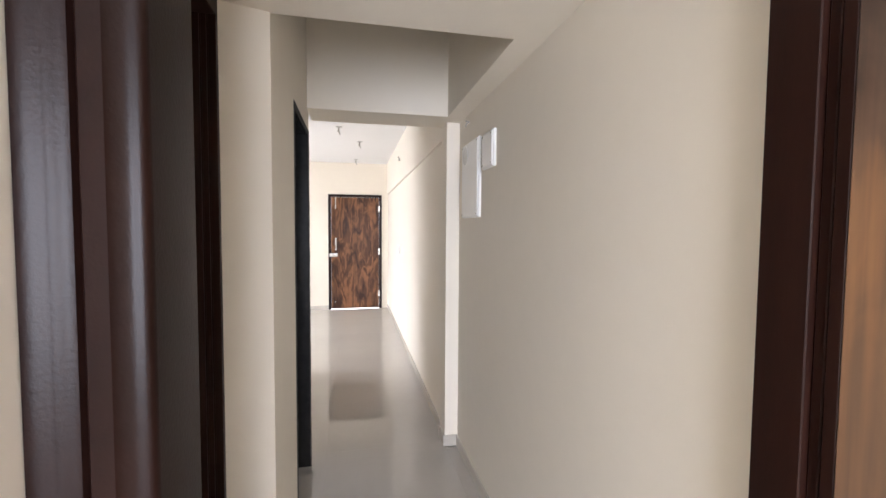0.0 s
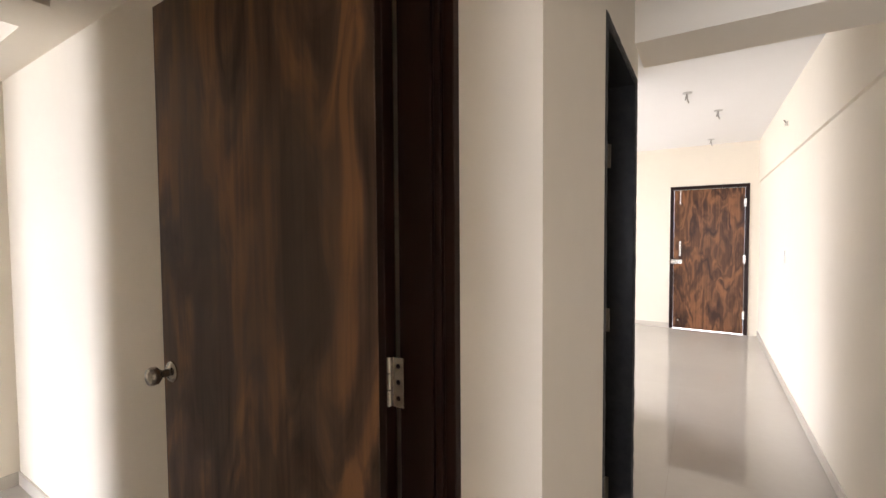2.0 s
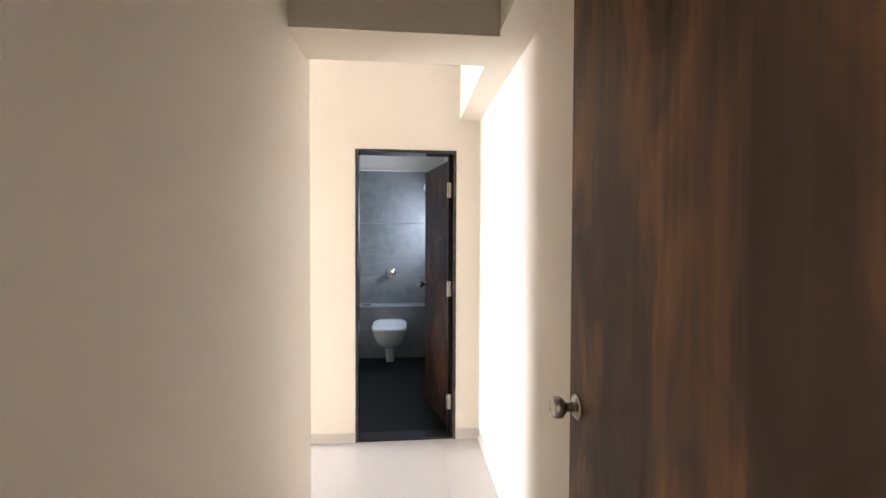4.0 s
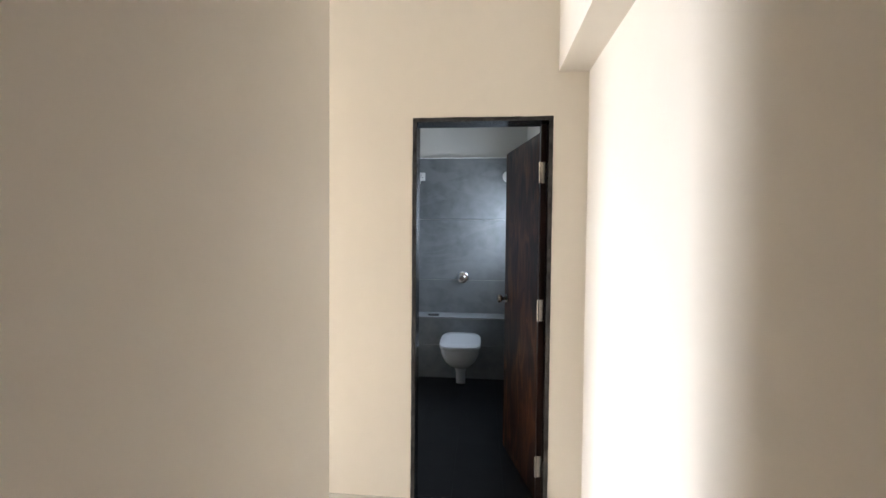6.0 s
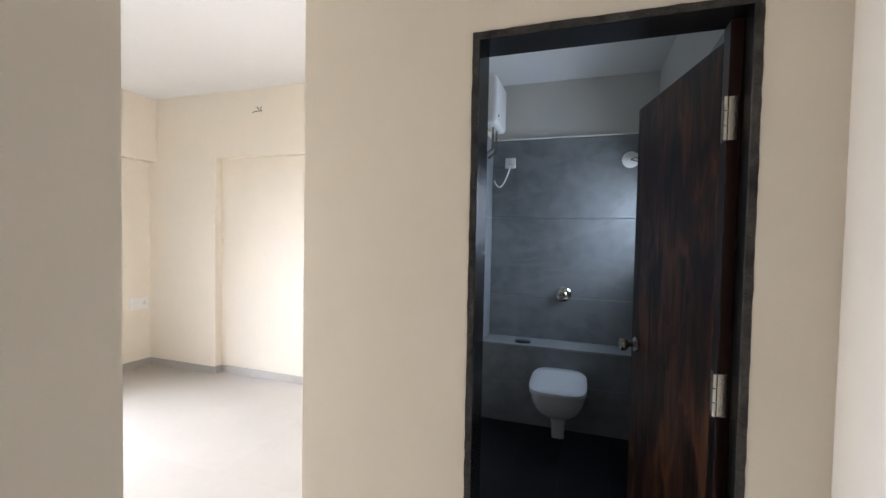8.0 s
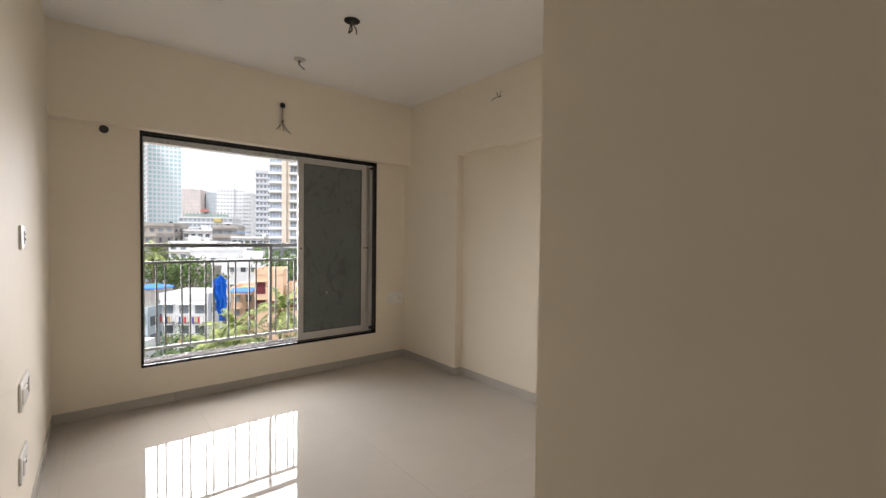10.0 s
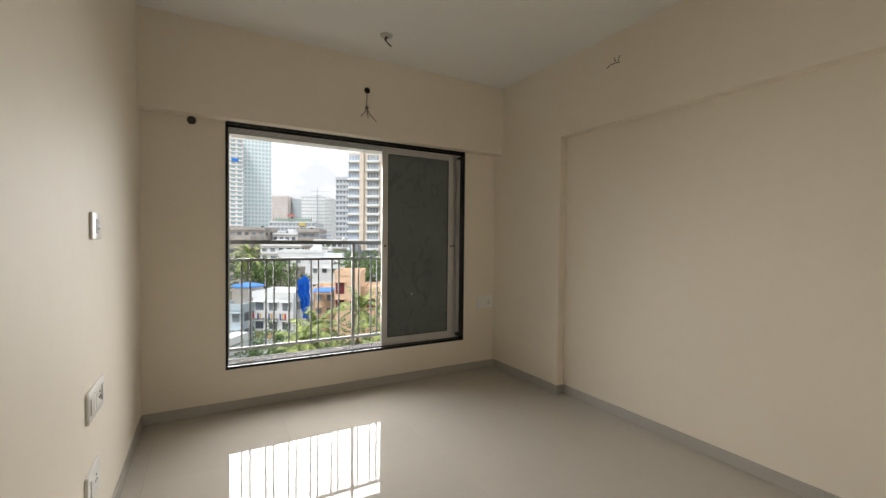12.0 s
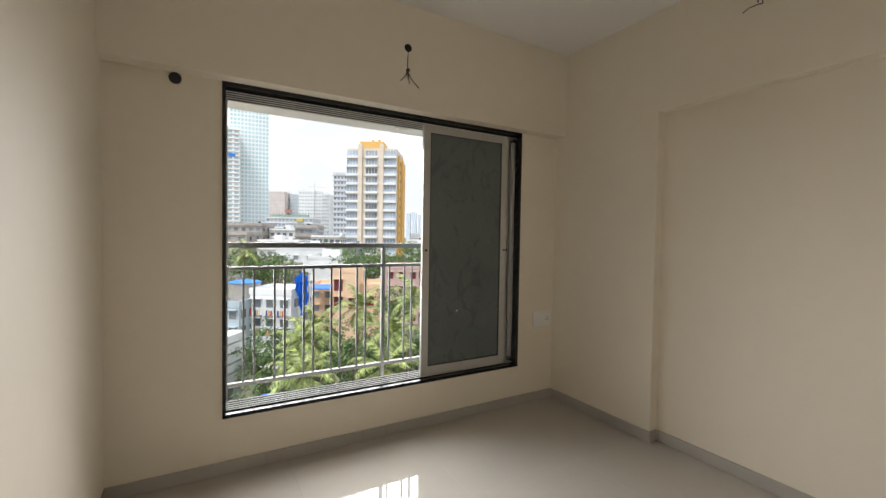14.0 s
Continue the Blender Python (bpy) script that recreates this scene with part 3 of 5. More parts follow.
for nm, b in (("sill", (X0, X1, WY - 0.21, WY + 0.012, Z0, Z0 + 0.022)), ("surround_head", (X0, X1, WY - 0.21, WY + 0.010, Z1 - 0.026, Z1)),
              ("surround_side", (X0, X0 + 0.026, WY - 0.21, WY + 0.010, Z0 + 0.022, Z1 - 0.026)), ("surround_side", (X1 - 0.018, X1, WY - 0.21, WY + 0.010, Z0 + 0.022, Z1 - 0.026))):
    bm = bmesh.new()
    box(bm, *b, bevel=0.003)
    part(nm, bm, M_GRANITE_POL if nm == "sill" else M_GRANITE, win, "polished black granite")
ix0, ix1, iz0, iz1 = X0 + 0.027, X1 - 0.019, Z0 + 0.023, Z1 - 0.027
for nm, z0, z1 in (("bottom_track", iz0, iz0 + 0.004), ("top_track", iz1 - 0.012, iz1)):
    bm = bmesh.new()
    box(bm, ix0, ix1, WY - 0.195, WY - 0.042, z0, z1)
    tr = part(nm, bm, M_ALU_SHADE, win, "aluminium sliding track with painted shade")
    up = 1 if nm == "bottom_track" else -1
    za = z1 if up > 0 else z0
    for k, y in enumerate((WY - 0.047, WY - 0.0805, WY - 0.114, WY - 0.149, WY - 0.186)):
        drop = 0.0 if up > 0 else 0.0028 * k
        if drop:
            # added black step that draws the shaded gap between two ribs
            bm = bmesh.new()
            box(bm, ix0, ix1, y - 0.002, y + 0.0335, za - drop, za - 0.0002)
            part("shade_step", bm, M_ALU_SHADE, tr)
        bm = bmesh.new()
        box(bm, ix0, ix1, y, y + 0.0045, min(za - drop, za - drop + up * (0.0042 if up > 0 else 0.0062)), max(za - drop, za - drop + up * (0.0042 if up > 0 else 0.0062)), bevel=0.0008)
        part("track_rib", bm, M_ALU_LIT, tr, "aluminium rib with painted light")
for xa, xb in ((ix0, ix0 + 0.02), (ix1 - 0.006, ix1)):
    bm = bmesh.new()
    box(bm, xa, xb, WY - 0.165, WY - 0.045, iz0 + 0.05, iz1 - 0.05)
    for k in range(4):
        y = WY - 0.16 + k * 0.034
        sx = 1 if xa == ix0 else -1
        e = xb if sx > 0 else xa
        depth = 0.014 if sx > 0 else 0.005
        box(bm, min(e, e + sx * depth), max(e, e + sx * depth), y, y + 0.004, iz0 + 0.05, iz1 - 0.05)
    part("side_track", bm, M_ALU, win)


def sash(xa, xb, y, label):
    s = tagged(new("sliding_sash"), label)
    s.parent = win
    fw = 0.058
    za, zb = iz0 + 0.005, iz1 - 0.013
    for b in ((xa, xa + fw, y, y + 0.026, za, zb), (xb - fw, xb, y, y + 0.026, za, zb), (xa + fw, xb - fw, y, y + 0.026, zb - fw, zb), (xa + fw, xb - fw, y, y + 0.026, za, za + fw + 0.012)):
        bm = bmesh.new()
        box(bm, *b, bevel=0.002)
        part("sash_bar", bm, M_ALU, s, "grey aluminium sash bar")
    bm = bmesh.new()
    box(bm, xa + fw - 0.004, xb - fw + 0.004, y + 0.008, y + 0.016, za + fw, zb - fw + 0.004)
    pane = part("pane", bm, M_PANE, s, "grey pane covered with cement smears")
    bm = bmesh.new()
    ring(bm, (xa + 0.46, y + 0.016, 0.82), (0, 1, 0), [(0.0, 0.007), (0.0008, 0.006)], 9)
    part("paint_spot", bm, M_WHITE_PLASTIC, pane, "small white paint spot")
    bm = bmesh.new()
    pa, pb, pc, pd = xa + fw, xb - fw, za + fw + 0.012, zb - fw
    for b in ((pa, pa + 0.005, pc, pd), (pb - 0.005, pb, pc, pd), (pa + 0.005, pb - 0.005, pc, pc + 0.005), (pa + 0.005, pb - 0.005, pd - 0.005, pd)):
        box(bm, b[0], b[1], y + 0.0162, y + 0.0245, b[2], b[3])
    part("gasket", bm, M_DARK_PLASTIC, s, "black rubber gasket")
    bm = bmesh.new()
    for x in (xa + 0.022, xb - 0.03):
        tube(bm, (x, y + 0.0265, 1.29), (x, y + 0.028, 1.29), 0.010, sides=12)
    part("lock", bm, M_DARK_PLASTIC, s, "black sash lock")


sash(-5.115, -4.343, WY - 0.075, "closed sliding panel with grey smeared pane")
sash(-5.170, -4.40, WY - 0.108, "second sliding panel behind the first")

# railing outside
rail = thing("balcony_railing", "grey painted steel railing with slim square bars", "railing")
RY = WY - 0.42
for z, h, d in ((1.315, 0.036, 0.05), (1.158, 0.024, 0.03), (0.375, 0.026, 0.03)):
    bm = bmesh.new()
    box(bm, -5.6, -2.7, RY - d / 2, RY + d / 2, z - h / 2, z + h / 2, bevel=0.003)
    part("rail", bm, M_RAIL, rail)
bm = bmesh.new()
box(bm, -0.007, 0.007, -0.007, 0.007, 0.388, 1.146, bevel=0.0015)
bar_mesh = finish(bm, "bar", M_RAIL)
for k in range(-2, 12):
    for dx in (0.0, -0.067):
        if k == 5 and dx == 0.0 or k == 10 and dx == 0.0:
            continue
        b = new("bar", bar_mesh)
        b.parent, b.location = rail, (-3.182 - 0.198 * k + dx, RY, 0)
for x in (-4.185, -5.18, -3.02):
    bm = bmesh.new()
    box(bm, x - 0.014, x + 0.014, RY - 0.014, RY + 0.014, 0.10, 1.30, bevel=0.002)
    part("post", bm, M_RAIL, rail)
struct("ledge_outside", [(-6.2, -2.0, RY - 0.25, WY - 0.2, -0.2, 0.14), (-6.2, -2.0, RY - 0.13, WY - 0.2, 2.243, 2.36)], M_SOFFIT, "white plastered window ledge and hood outside")
bm = bmesh.new()
box(bm, -4.34, -4.26, RY + 0.02, RY + 0.12, 2.215, 2.2425, bevel=0.01)
tagged(new("hood_lamp_box", finish(bm, "hood_lamp_box", M_SOFFIT)), "small white junction box under the window hood", "junction box")


# ---- electrical fittings ----
def wire_bundle(name, label, base, ends, r=0.0028, tones=None):
    w = thing(name, label, "wiring")
    for k, pts in enumerate(ends):
        cable("wire", [Vector(base) + Vector(p) for p in pts], r, (tones or (M_DARK_PLASTIC, M_WIRE))[k % 2], w)
    return w


by = WY + 0.11
w = wire_bundle("wall_wiring", "loose wires hanging from a round hole in the beam", (-4.133, by, 2.636),
                [[(0, 0.001, 0), (0.006, 0.012, -0.05), (0.010, 0.014, -0.10), (0.006, 0.014, -0.16)], [(0.006, 0.014, -0.15), (0.03, 0.018, -0.19), (0.062, 0.02, -0.225)],
                 [(0.006, 0.014, -0.155), (-0.012, 0.018, -0.19), (-0.045, 0.02, -0.225), (-0.075, 0.022, -0.25)], [(0.006, 0.014, -0.14), (0.004, 0.02, -0.19), (-0.004, 0.02, -0.232)]], 0.003)
bm = bmesh.new()
ring(bm, (-4.127, by, 2.492), (0, 1, 0), [(0.004, 0.006), (0.010, 0.012), (0.022, 0.012), (0.028, 0.006)], 10)
part("knot", bm, M_WIRE, w, "taped wire joint", smooth=True)
# no real hole is cut: a thin black disc gives its inner shade
bm = bmesh.new()
ring(bm, (-4.133, by, 2.645), (0, 1, 0), [(0.0, 0.026), (0.002, 0.026), (0.003, 0.02)], 18)
part("hole", bm, M_SHADOW, w, "black disc painting the shade of a conduit hole")
w = wire_bundle("wall_wiring", "short wire ends from the bedroom wall", (WX, -2.046, 2.70), [[(0, 0, 0), (0.03, -0.01, -0.01), (0.05, -0.045, -0.02), (0.04, -0.08, -0.03)], [(0, 0, 0), (0.03, 0.01, 0.01), (0.045, 0.04, 0.025)], [(0.03, -0.01, 0), (0.06, 0.0, 0.02)]], 0.003)
w = wire_bundle("ceiling_wiring", "wire hanging from a ceiling point by the window", (-4.12, -3.0, CZ), [[(0, 0, 0), (-0.006, 0, -0.02), (0.010, 0, -0.036), (0.0, 0, -0.046), (-0.015, 0, -0.060), (-0.045, 0, -0.078)], [(0, 0, 0), (0.012, 0.0, -0.035), (0.004, 0, -0.045)]], 0.006)
bm = bmesh.new()
ring(bm, (-4.12, -3.0, CZ - 0.0005), (0, 0, -1), [(0, 0.05), (0.008, 0.046), (0.01, 0.02)], 20)
part("plate", bm, M_ALU, w, "round grey white ceiling plate", smooth=True)
w = wire_bundle("fan_point", "open fan point with hook and wires on the ceiling", (-4.16, -2.12, CZ), [[(0, 0, 0), (0.0, 0, -0.07), (0.02, 0, -0.09)], [(0.01, 0, 0), (-0.03, 0.01, -0.06), (-0.035, 0, -0.085)], [(0, 0, 0), (0.03, 0.01, -0.10)]], 0.005)
bm = bmesh.new()
ring(bm, (-4.16, -2.12, CZ - 0.0005), (0, 0, -1), [(0, 0.055), (0.004, 0.055), (0.006, 0.048)], 20)
part("box", bm, M_SHADOW, w, "dark round fan box", smooth=True)
# black conduit end under the beam
ce = thing("conduit_end", "black open conduit pipe end beside the window", "pipe")
bm = bmesh.new()
ring(bm, (-2.816, WY, 2.218), (0, 1, 0), [(0, 0.030), (0.012, 0.030), (0.016, 0.026), (0.017, 0.016)], 18)
part("pipe", bm, M_DARK_PLASTIC, ce, smooth=True)


def switch_plate(name, label, centre, right, size, cells, group=""):
    """A white modular plate on a wall: right is the way along the wall. cells: list of (offset, width, kind)."""
    t = thing(name, label, "switch", group)
    w, h = size
    bm = bmesh.new()
    box(bm, -w / 2, w / 2, -0.011, 0, -h / 2, h / 2, bevel=0.004, seg=2)
    part("plate", bm, M_WHITE_PLASTIC, t, smooth=True)
    for off, cw, kind in cells:
        bm = bmesh.new()
        if kind == "switch":
            box(bm, off - cw / 2, off + cw / 2, -0.0155, -0.0105, -h * 0.27, h * 0.27, bevel=0.002)
            part("rocker", bm, M_WHITE_PLASTIC, t)
        elif kind == "dark":
            box(bm, off - cw / 2, off + cw / 2, -0.0125, -0.0105, -h * 0.27, h * 0.27, bevel=0.001)
            part("module", bm, M_DARK_PLASTIC, t, "dark module")
        else:
            bm.free()
            for dx, dz in ((0, 0.014), (-0.011, -0.009), (0.011, -0.009)):
                bm = bmesh.new()
                tube(bm, (off + dx, -0.0125, dz), (off + dx, -0.0105, dz), 0.0045, sides=10)
                part("socket_hole", bm, M_DARK_PLASTIC, t, "dark socket hole")
    rx = Vector(right).normalized()
    out = Vector((0, 0, 1)).cross(rx)
    m = Matrix((rx, out, Vector((0, 0, 1)))).transposed().to_4x4()
    m.translation = centre
    t.matrix_world = m
    return t


switch_plate("socket_plate", "white socket plate under the window end", (-5.478, WY, 0.70), (-1, 0, 0), (0.205, 0.135), [(0.055, 0.04, "socket"), (-0.05, 0.03, "switch")])
switch_plate("switch_plate", "white plate with dark module on the bedroom wall", (-2.50, -2.13, 1.395), (0, -1, 0), (0.15, 0.11), [(0.0, 0.025, "dark"), (0.035, 0.03, "socket")])
switch_plate("switch_plate", "long white switch plate on the bedroom wall", (-2.50, -2.11, 0.69), (0, -1, 0), (0.285, 0.125), [(-0.10, 0.035, "switch"), (-0.06, 0.035, "switch"), (-0.02, 0.035, "switch"), (0.05, 0.04, "socket"), (0.10, 0.035, "switch")])
switch_plate("switch_plate", "white socket plate low on the bedroom wall", (-2.50, -2.05, 0.375), (0, -1, 0), (0.21, 0.125), [(-0.05, 0.035, "switch"), (0.03, 0.04, "socket")])
switch_plate("switch_plate", "small white switch plate on the hall wall", (0.61, 5.95, 1.20), (0, -1, 0), (0.20, 0.12), [(-0.04, 0.035, "switch"), (0.04, 0.035, "switch")])


def panel_cover(name, label, y0, y1, z0, z1):
    t = thing(name, label, "distribution box")
    bm = bmesh.new()
    box(bm, 0.662, 0.679, y0, y1, z0, z1, bevel=0.004)
    part("back_box", bm, M_WHITE_PLASTIC, t)
    bm = bmesh.new()
    box(bm, 0.655, 0.662, y0 + 0.008, y1 - 0.008, z0 + 0.008, z1 - 0.008, bevel=0.003)
    c = part("cover", bm, M_WHITE_PLASTIC, t, "flat white cover")
    for a, b in ((y0, z0), (y0, z1), (y1, z0), (y1, z1)):
        bm = bmesh.new()
        yy, zz = a + (0.02 if a == y0 else -0.02), b + (0.02 if b == z0 else -0.02)
        tube(bm, (0.655, yy, zz), (0.6535, yy, zz), 0.005, sides=8)
        part("screw", bm, M_STEEL, c)
    return t


pc = panel_cover("distribution_box", "tall white distribution box on the corridor wall", 2.338, 2.690, 1.562, 2.015)
bm = bmesh.new()
ring(bm, (0.655, 2.60, 1.94), (-1, 0, 0), [(0, 0.055), (0.002, 0.055), (0.003, 0.05)], 20)
part("sticker", bm, M_ALU, pc, "round grey sticker", smooth=True)
panel_cover("junction_box", "small white junction box on the corridor wall", 2.090, 2.270, 1.812, 2.0)
wire_bundle("corridor_wiring", "small yellow wire ends high on the corridor wall", (0.68, 2.604, 2.15), [[(0, 0, 0), (-0.02, -0.01, -0.01), (-0.025, 0.0, -0.03)], [(0, 0, 0), (-0.02, 0.015, 0.01)]], 0.004, (M_WIRE_PALE, M_WIRE_PALE))
for x, y in ((0.07, 5.99), (-0.18, 5.19), (0.03, 7.55)):
    w = wire_bundle("ceiling_wiring", "wire stub hanging from the hall ceiling", (x, y, 2.67), [[(0, 0, 0), (0.0, 0, -0.05), (0.012, 0, -0.09)], [(0, 0, 0), (-0.015, 0.01, -0.06)]], 0.006, (M_WIRE_PALE, M_WIRE_PALE))
    bm = bmesh.new()
    ring(bm, (x, y, 2.6695), (0, 0, -1), [(0, 0.04), (0.006, 0.036), (0.008, 0.02)], 16)
    part("plate", bm, M_ALU, w, smooth=True)
wire_bundle("wall_wiring", "loose wire ends on the hall wall", (0.61, 5.71, 2.40), [[(0, 0, 0), (-0.03, -0.02, -0.01), (-0.05, -0.08, -0.02), (-0.04, -0.12, 0.0)], [(0, 0, 0), (-0.03, 0.03, 0.02), (-0.04, 0.06, 0.05)]], 0.006, (M_WIRE_PALE, M_WIRE))

# ---- bathroom fittings ----
LED = -5.62
ledge = tagged(new("bath_ledge"), "grey tiled ledge along the bathroom wall", "ledge", kind="structure")
bm = bmesh.new()
box(bm, BX, LED - 0.012, 0.222, BN, -0.025, 0.615)
part("core", bm, M_BATH_GROUT, ledge)
# ledge top: the light it reflects is put into a paler colour
bm = bmesh.new()
box(bm, BX, LED + 0.004, 0.2225, BN, 0.615, 0.632, bevel=0.002)
part("ledge_top", bm, mat("ledge top with painted reflection", (0.36, 0.37, 0.38), 0.2, noise_scale=5, amount=0.1), ledge, "polished ledge top, paled for its reflection")
for z0, z1 in ((-0.02, 0.335), (0.338, 0.614)):
    bm = bmesh.new()
    box(bm, LED - 0.012, LED, 0.223, BN, z0, z1, bevel=0.001)
    part("tile", bm, M_BATH_TILE, ledge)
tw = tagged(new("bath_tiling"), "large grey slate wall tiles with dark joints", kind="structure")
for z0, z1 in ((0.632, 0.995), (0.999, 1.665), (1.669, 2.338)):
    bm = bmesh.new()
    box(bm, BX - 0.019, BX, 0.223, BN, z0, z1, bevel=0.001)
    part("tile", bm, M_BATH_TILE, tw)
    for xs in range(2):
        bm = bmesh.new()
        xa = BX + 0.002 + xs * 1.16
        box(bm, xa, xa + 1.157, 0.2205, 0.232, z0 if z0 > 0.7 else 0.64, z1, bevel=0.001)
        part("tile", bm, M_BATH_TILE, tw)
bm = bmesh.new()
box(bm, BX - 0.019, BX + 0.004, 0.223, BN, 2.338, 2.350, bevel=0.002)
part("tile_trim", bm, M_WHITE_PLASTIC, tw, "thin white tile edge trim")
for z0, z1, xa, xb in ((-0.02, 0.60, -5.62, -3.542), (0.633, 1.35, -5.88, -3.542), (1.352, 1.998, -5.88, -5.83), (1.352, 1.998, -5.18, -3.542), (2.002, 2.338, -5.88, -3.542)):
    bm = bmesh.new()
    box(bm, xa, xb, BN + 0.001, BN + 0.0195, z0, z1, bevel=0.001)
    part("tile", bm, M_BATH_TILE, tw)


wc = thing("toilet", "white ceramic toilet with closed square seat cover", "toilet")
WCY, WCX = 0.862, -5.375
bm = bmesh.new()
loft(bm, [superellipse(WCX - 0.125, WCY, 0.050, 0.048, -0.012), superellipse(WCX - 0.12, WCY, 0.054, 0.052, 0.10), superellipse(WCX - 0.11, WCY, 0.075, 0.066, 0.155), superellipse(WCX - 0.06, WCY, 0.150, 0.115, 0.205),
          superellipse(WCX - 0.02, WCY, 0.200, 0.160, 0.27), superellipse(WCX - 0.005, WCY, 0.228, 0.186, 0.34), superellipse(WCX, WCY, 0.236, 0.194, 0.40)])
part("bowl", bm, M_CERAMIC, wc, smooth=True)
bm = bmesh.new()
loft(bm, [superellipse(WCX, WCY, 0.238, 0.196, 0.403, e=4), superellipse(WCX, WCY, 0.242, 0.200, 0.410, e=4), superellipse(WCX, WCY, 0.242, 0.200, 0.420, e=4)])
part("seat", bm, M_CERAMIC, wc, smooth=True)
bm = bmesh.new()
lid = [superellipse(WCX, WCY, 0.243, 0.201, 0.423, e=4), superellipse(WCX, WCY, 0.242, 0.200, 0.436, e=4), superellipse(WCX, WCY, 0.226, 0.184, 0.448, e=4), superellipse(WCX, WCY, 0.15, 0.12, 0.453, e=4)]
for loop in lid:
    for p in loop:
        p.z += 0.03 * max(0.0, (WCX + 0.24 - p.x) / 0.48)
loft(bm, lid)
part("lid", bm, M_CERAMIC, wc, "white seat cover", smooth=True)

fv = thing("flush_valve", "round chrome flush valve on the tiled wall", "valve")
bm = bmesh.new()
ring(bm, (BX, 0.857, 1.025), (1, 0, 0), [(0, 0.066), (0.006, 0.066), (0.014, 0.058), (0.018, 0.035)], 28)
part("plate", bm, M_CHROME, fv, smooth=True)
bm = bmesh.new()
ring(bm, (BX, 0.857, 1.025), (1, 0, 0), [(0.016, 0.026), (0.05, 0.026), (0.056, 0.034), (0.075, 0.034), (0.08, 0.028)], 24)
part("button", bm, M_CHROME, fv, smooth=True)
wo = wire_bundle("wall_outlet", "round white outlet plate with wires on the tiling", (BX, 1.345, 2.135), [[(0.004, 0, 0), (0.03, 0.02, -0.01), (0.05, 0.06, -0.03), (0.045, 0.10, -0.025)], [(0.004, 0, 0), (0.04, 0.03, 0.01), (0.05, 0.09, -0.015)]], 0.004)
bm = bmesh.new()
ring(bm, (BX, 1.345, 2.135), (1, 0, 0), [(0, 0.066), (0.005, 0.066), (0.008, 0.061)], 24)
part("plate", bm, M_WHITE_PLASTIC, wo, smooth=True)
sp = switch_plate("heater_socket", "white socket with plug and cord on the tiling", (BX, 0.385, 2.14), (0, 1, 0), (0.09, 0.09), [(0, 0.04, "socket")])
ht = thing("water_heater", "white electric water heater on the bathroom wall", "water heater")
bm = bmesh.new()
box(bm, -5.80, -5.38, 0.235, 0.355, 2.37, 2.74, bevel=0.035, seg=3)
part("tank", bm, M_WHITE_PLASTIC, ht, smooth=True)
for x in (-5.66, -5.52):
    bm = bmesh.new()
    tube(bm, (x, 0.30, 2.37), (x, 0.30, 2.20), 0.009, sides=8)
    tube(bm, (x, 0.30, 2.20), (x, 0.234, 2.15), 0.009, sides=8)
    part("pipe", bm, M_STEEL, ht, "braided steel pipe", smooth=True)
pts = [Vector((BX + 0.02, 0.385, 2.10))]
for k in range(1, 9):
    a = k / 8
    pts.append(Vector((BX + 0.02 + 0.03 * a, 0.385 - 0.13 * a, 2.10 - 0.17 * math.sin(a * 2.4))))
cable("cord", pts, 0.006, M_WHITE_PLASTIC, ht)
bm = bmesh.new()
tube(bm, (-5.46, 0.359, 2.44), (-5.46, 0.353, 2.44), 0.012, sides=10)
part("indicator", bm, M_DARK_PLASTIC, ht, "dark dial")
bc = wire_bundle("ceiling_wiring", "curled wire hanging from the bathroom ceiling", (-5.05, 1.20, 2.82),
                 [[(0, 0, 0), (0, -0.02, -0.03)] + [(0.0, 0.035 * math.cos(k * 0.7) - 0.02, -0.055 - 0.03 * math.sin(k * 0.7)) for k in range(4, 13)] + [(0, 0.07, -0.03)], [(0, 0, 0), (0.01, -0.05, -0.02), (0.01, -0.08, -0.015)]], 0.005)
bm = bmesh.new()
ring(bm, (-5.05, 1.20, 2.8195), (0, 0, -1), [(0, 0.035), (0.004, 0.034), (0.006, 0.02)], 16)
part("plate", bm, M_WHITE_PLASTIC, bc, smooth=True)
hs = thing("health_faucet", "white hand spray hooked on the tiled wall", "faucet")
bm = bmesh.new()
ring(bm, (-5.15, 0.26, 0.44), (0.2, 0.1, 1), [(0, 0.012), (0.10, 0.013), (0.13, 0.024), (0.16, 0.026), (0.17, 0.02)], 14)
part("spray", bm, M_WHITE_PLASTIC, hs, smooth=True)
bm = bmesh.new()
tube(bm, (-5.15, 0.2325, 0.47), (-5.15, 0.262, 0.47), 0.016, sides=12)
part("hook", bm, M_CHROME, hs, smooth=True)
dc = thing("oval_cap", "black oval cap lying on the ledge", "cap")
bm = bmesh.new()
loft(bm, [superellipse(-5.70, 0.555, 0.035, 0.062, 0.6325, e=2), superellipse(-5.70, 0.555, 0.035, 0.062, 0.642, e=2), superellipse(-5.70, 0.555, 0.028, 0.054, 0.648, e=2)])
part("cap", bm, M_DARK_PLASTIC, dc, smooth=True)
bw = tagged(new("window_2"), "small bathroom window with aluminium frame", kind="structure")
for b in ((-5.83, -5.18, BN + 0.04, BN + 0.08, 1.352, 1.38), (-5.83, -5.18, BN + 0.04, BN + 0.08, 1.97, 1.998), (-5.83, -5.80, BN + 0.04, BN + 0.08, 1.38, 1.97), (-5.21, -5.18, BN + 0.04, BN + 0.08, 1.38, 1.97)):
    bm = bmesh.new()
    box(bm, *b, bevel=0.002)
    part("window_frame", bm, M_ALU, bw)


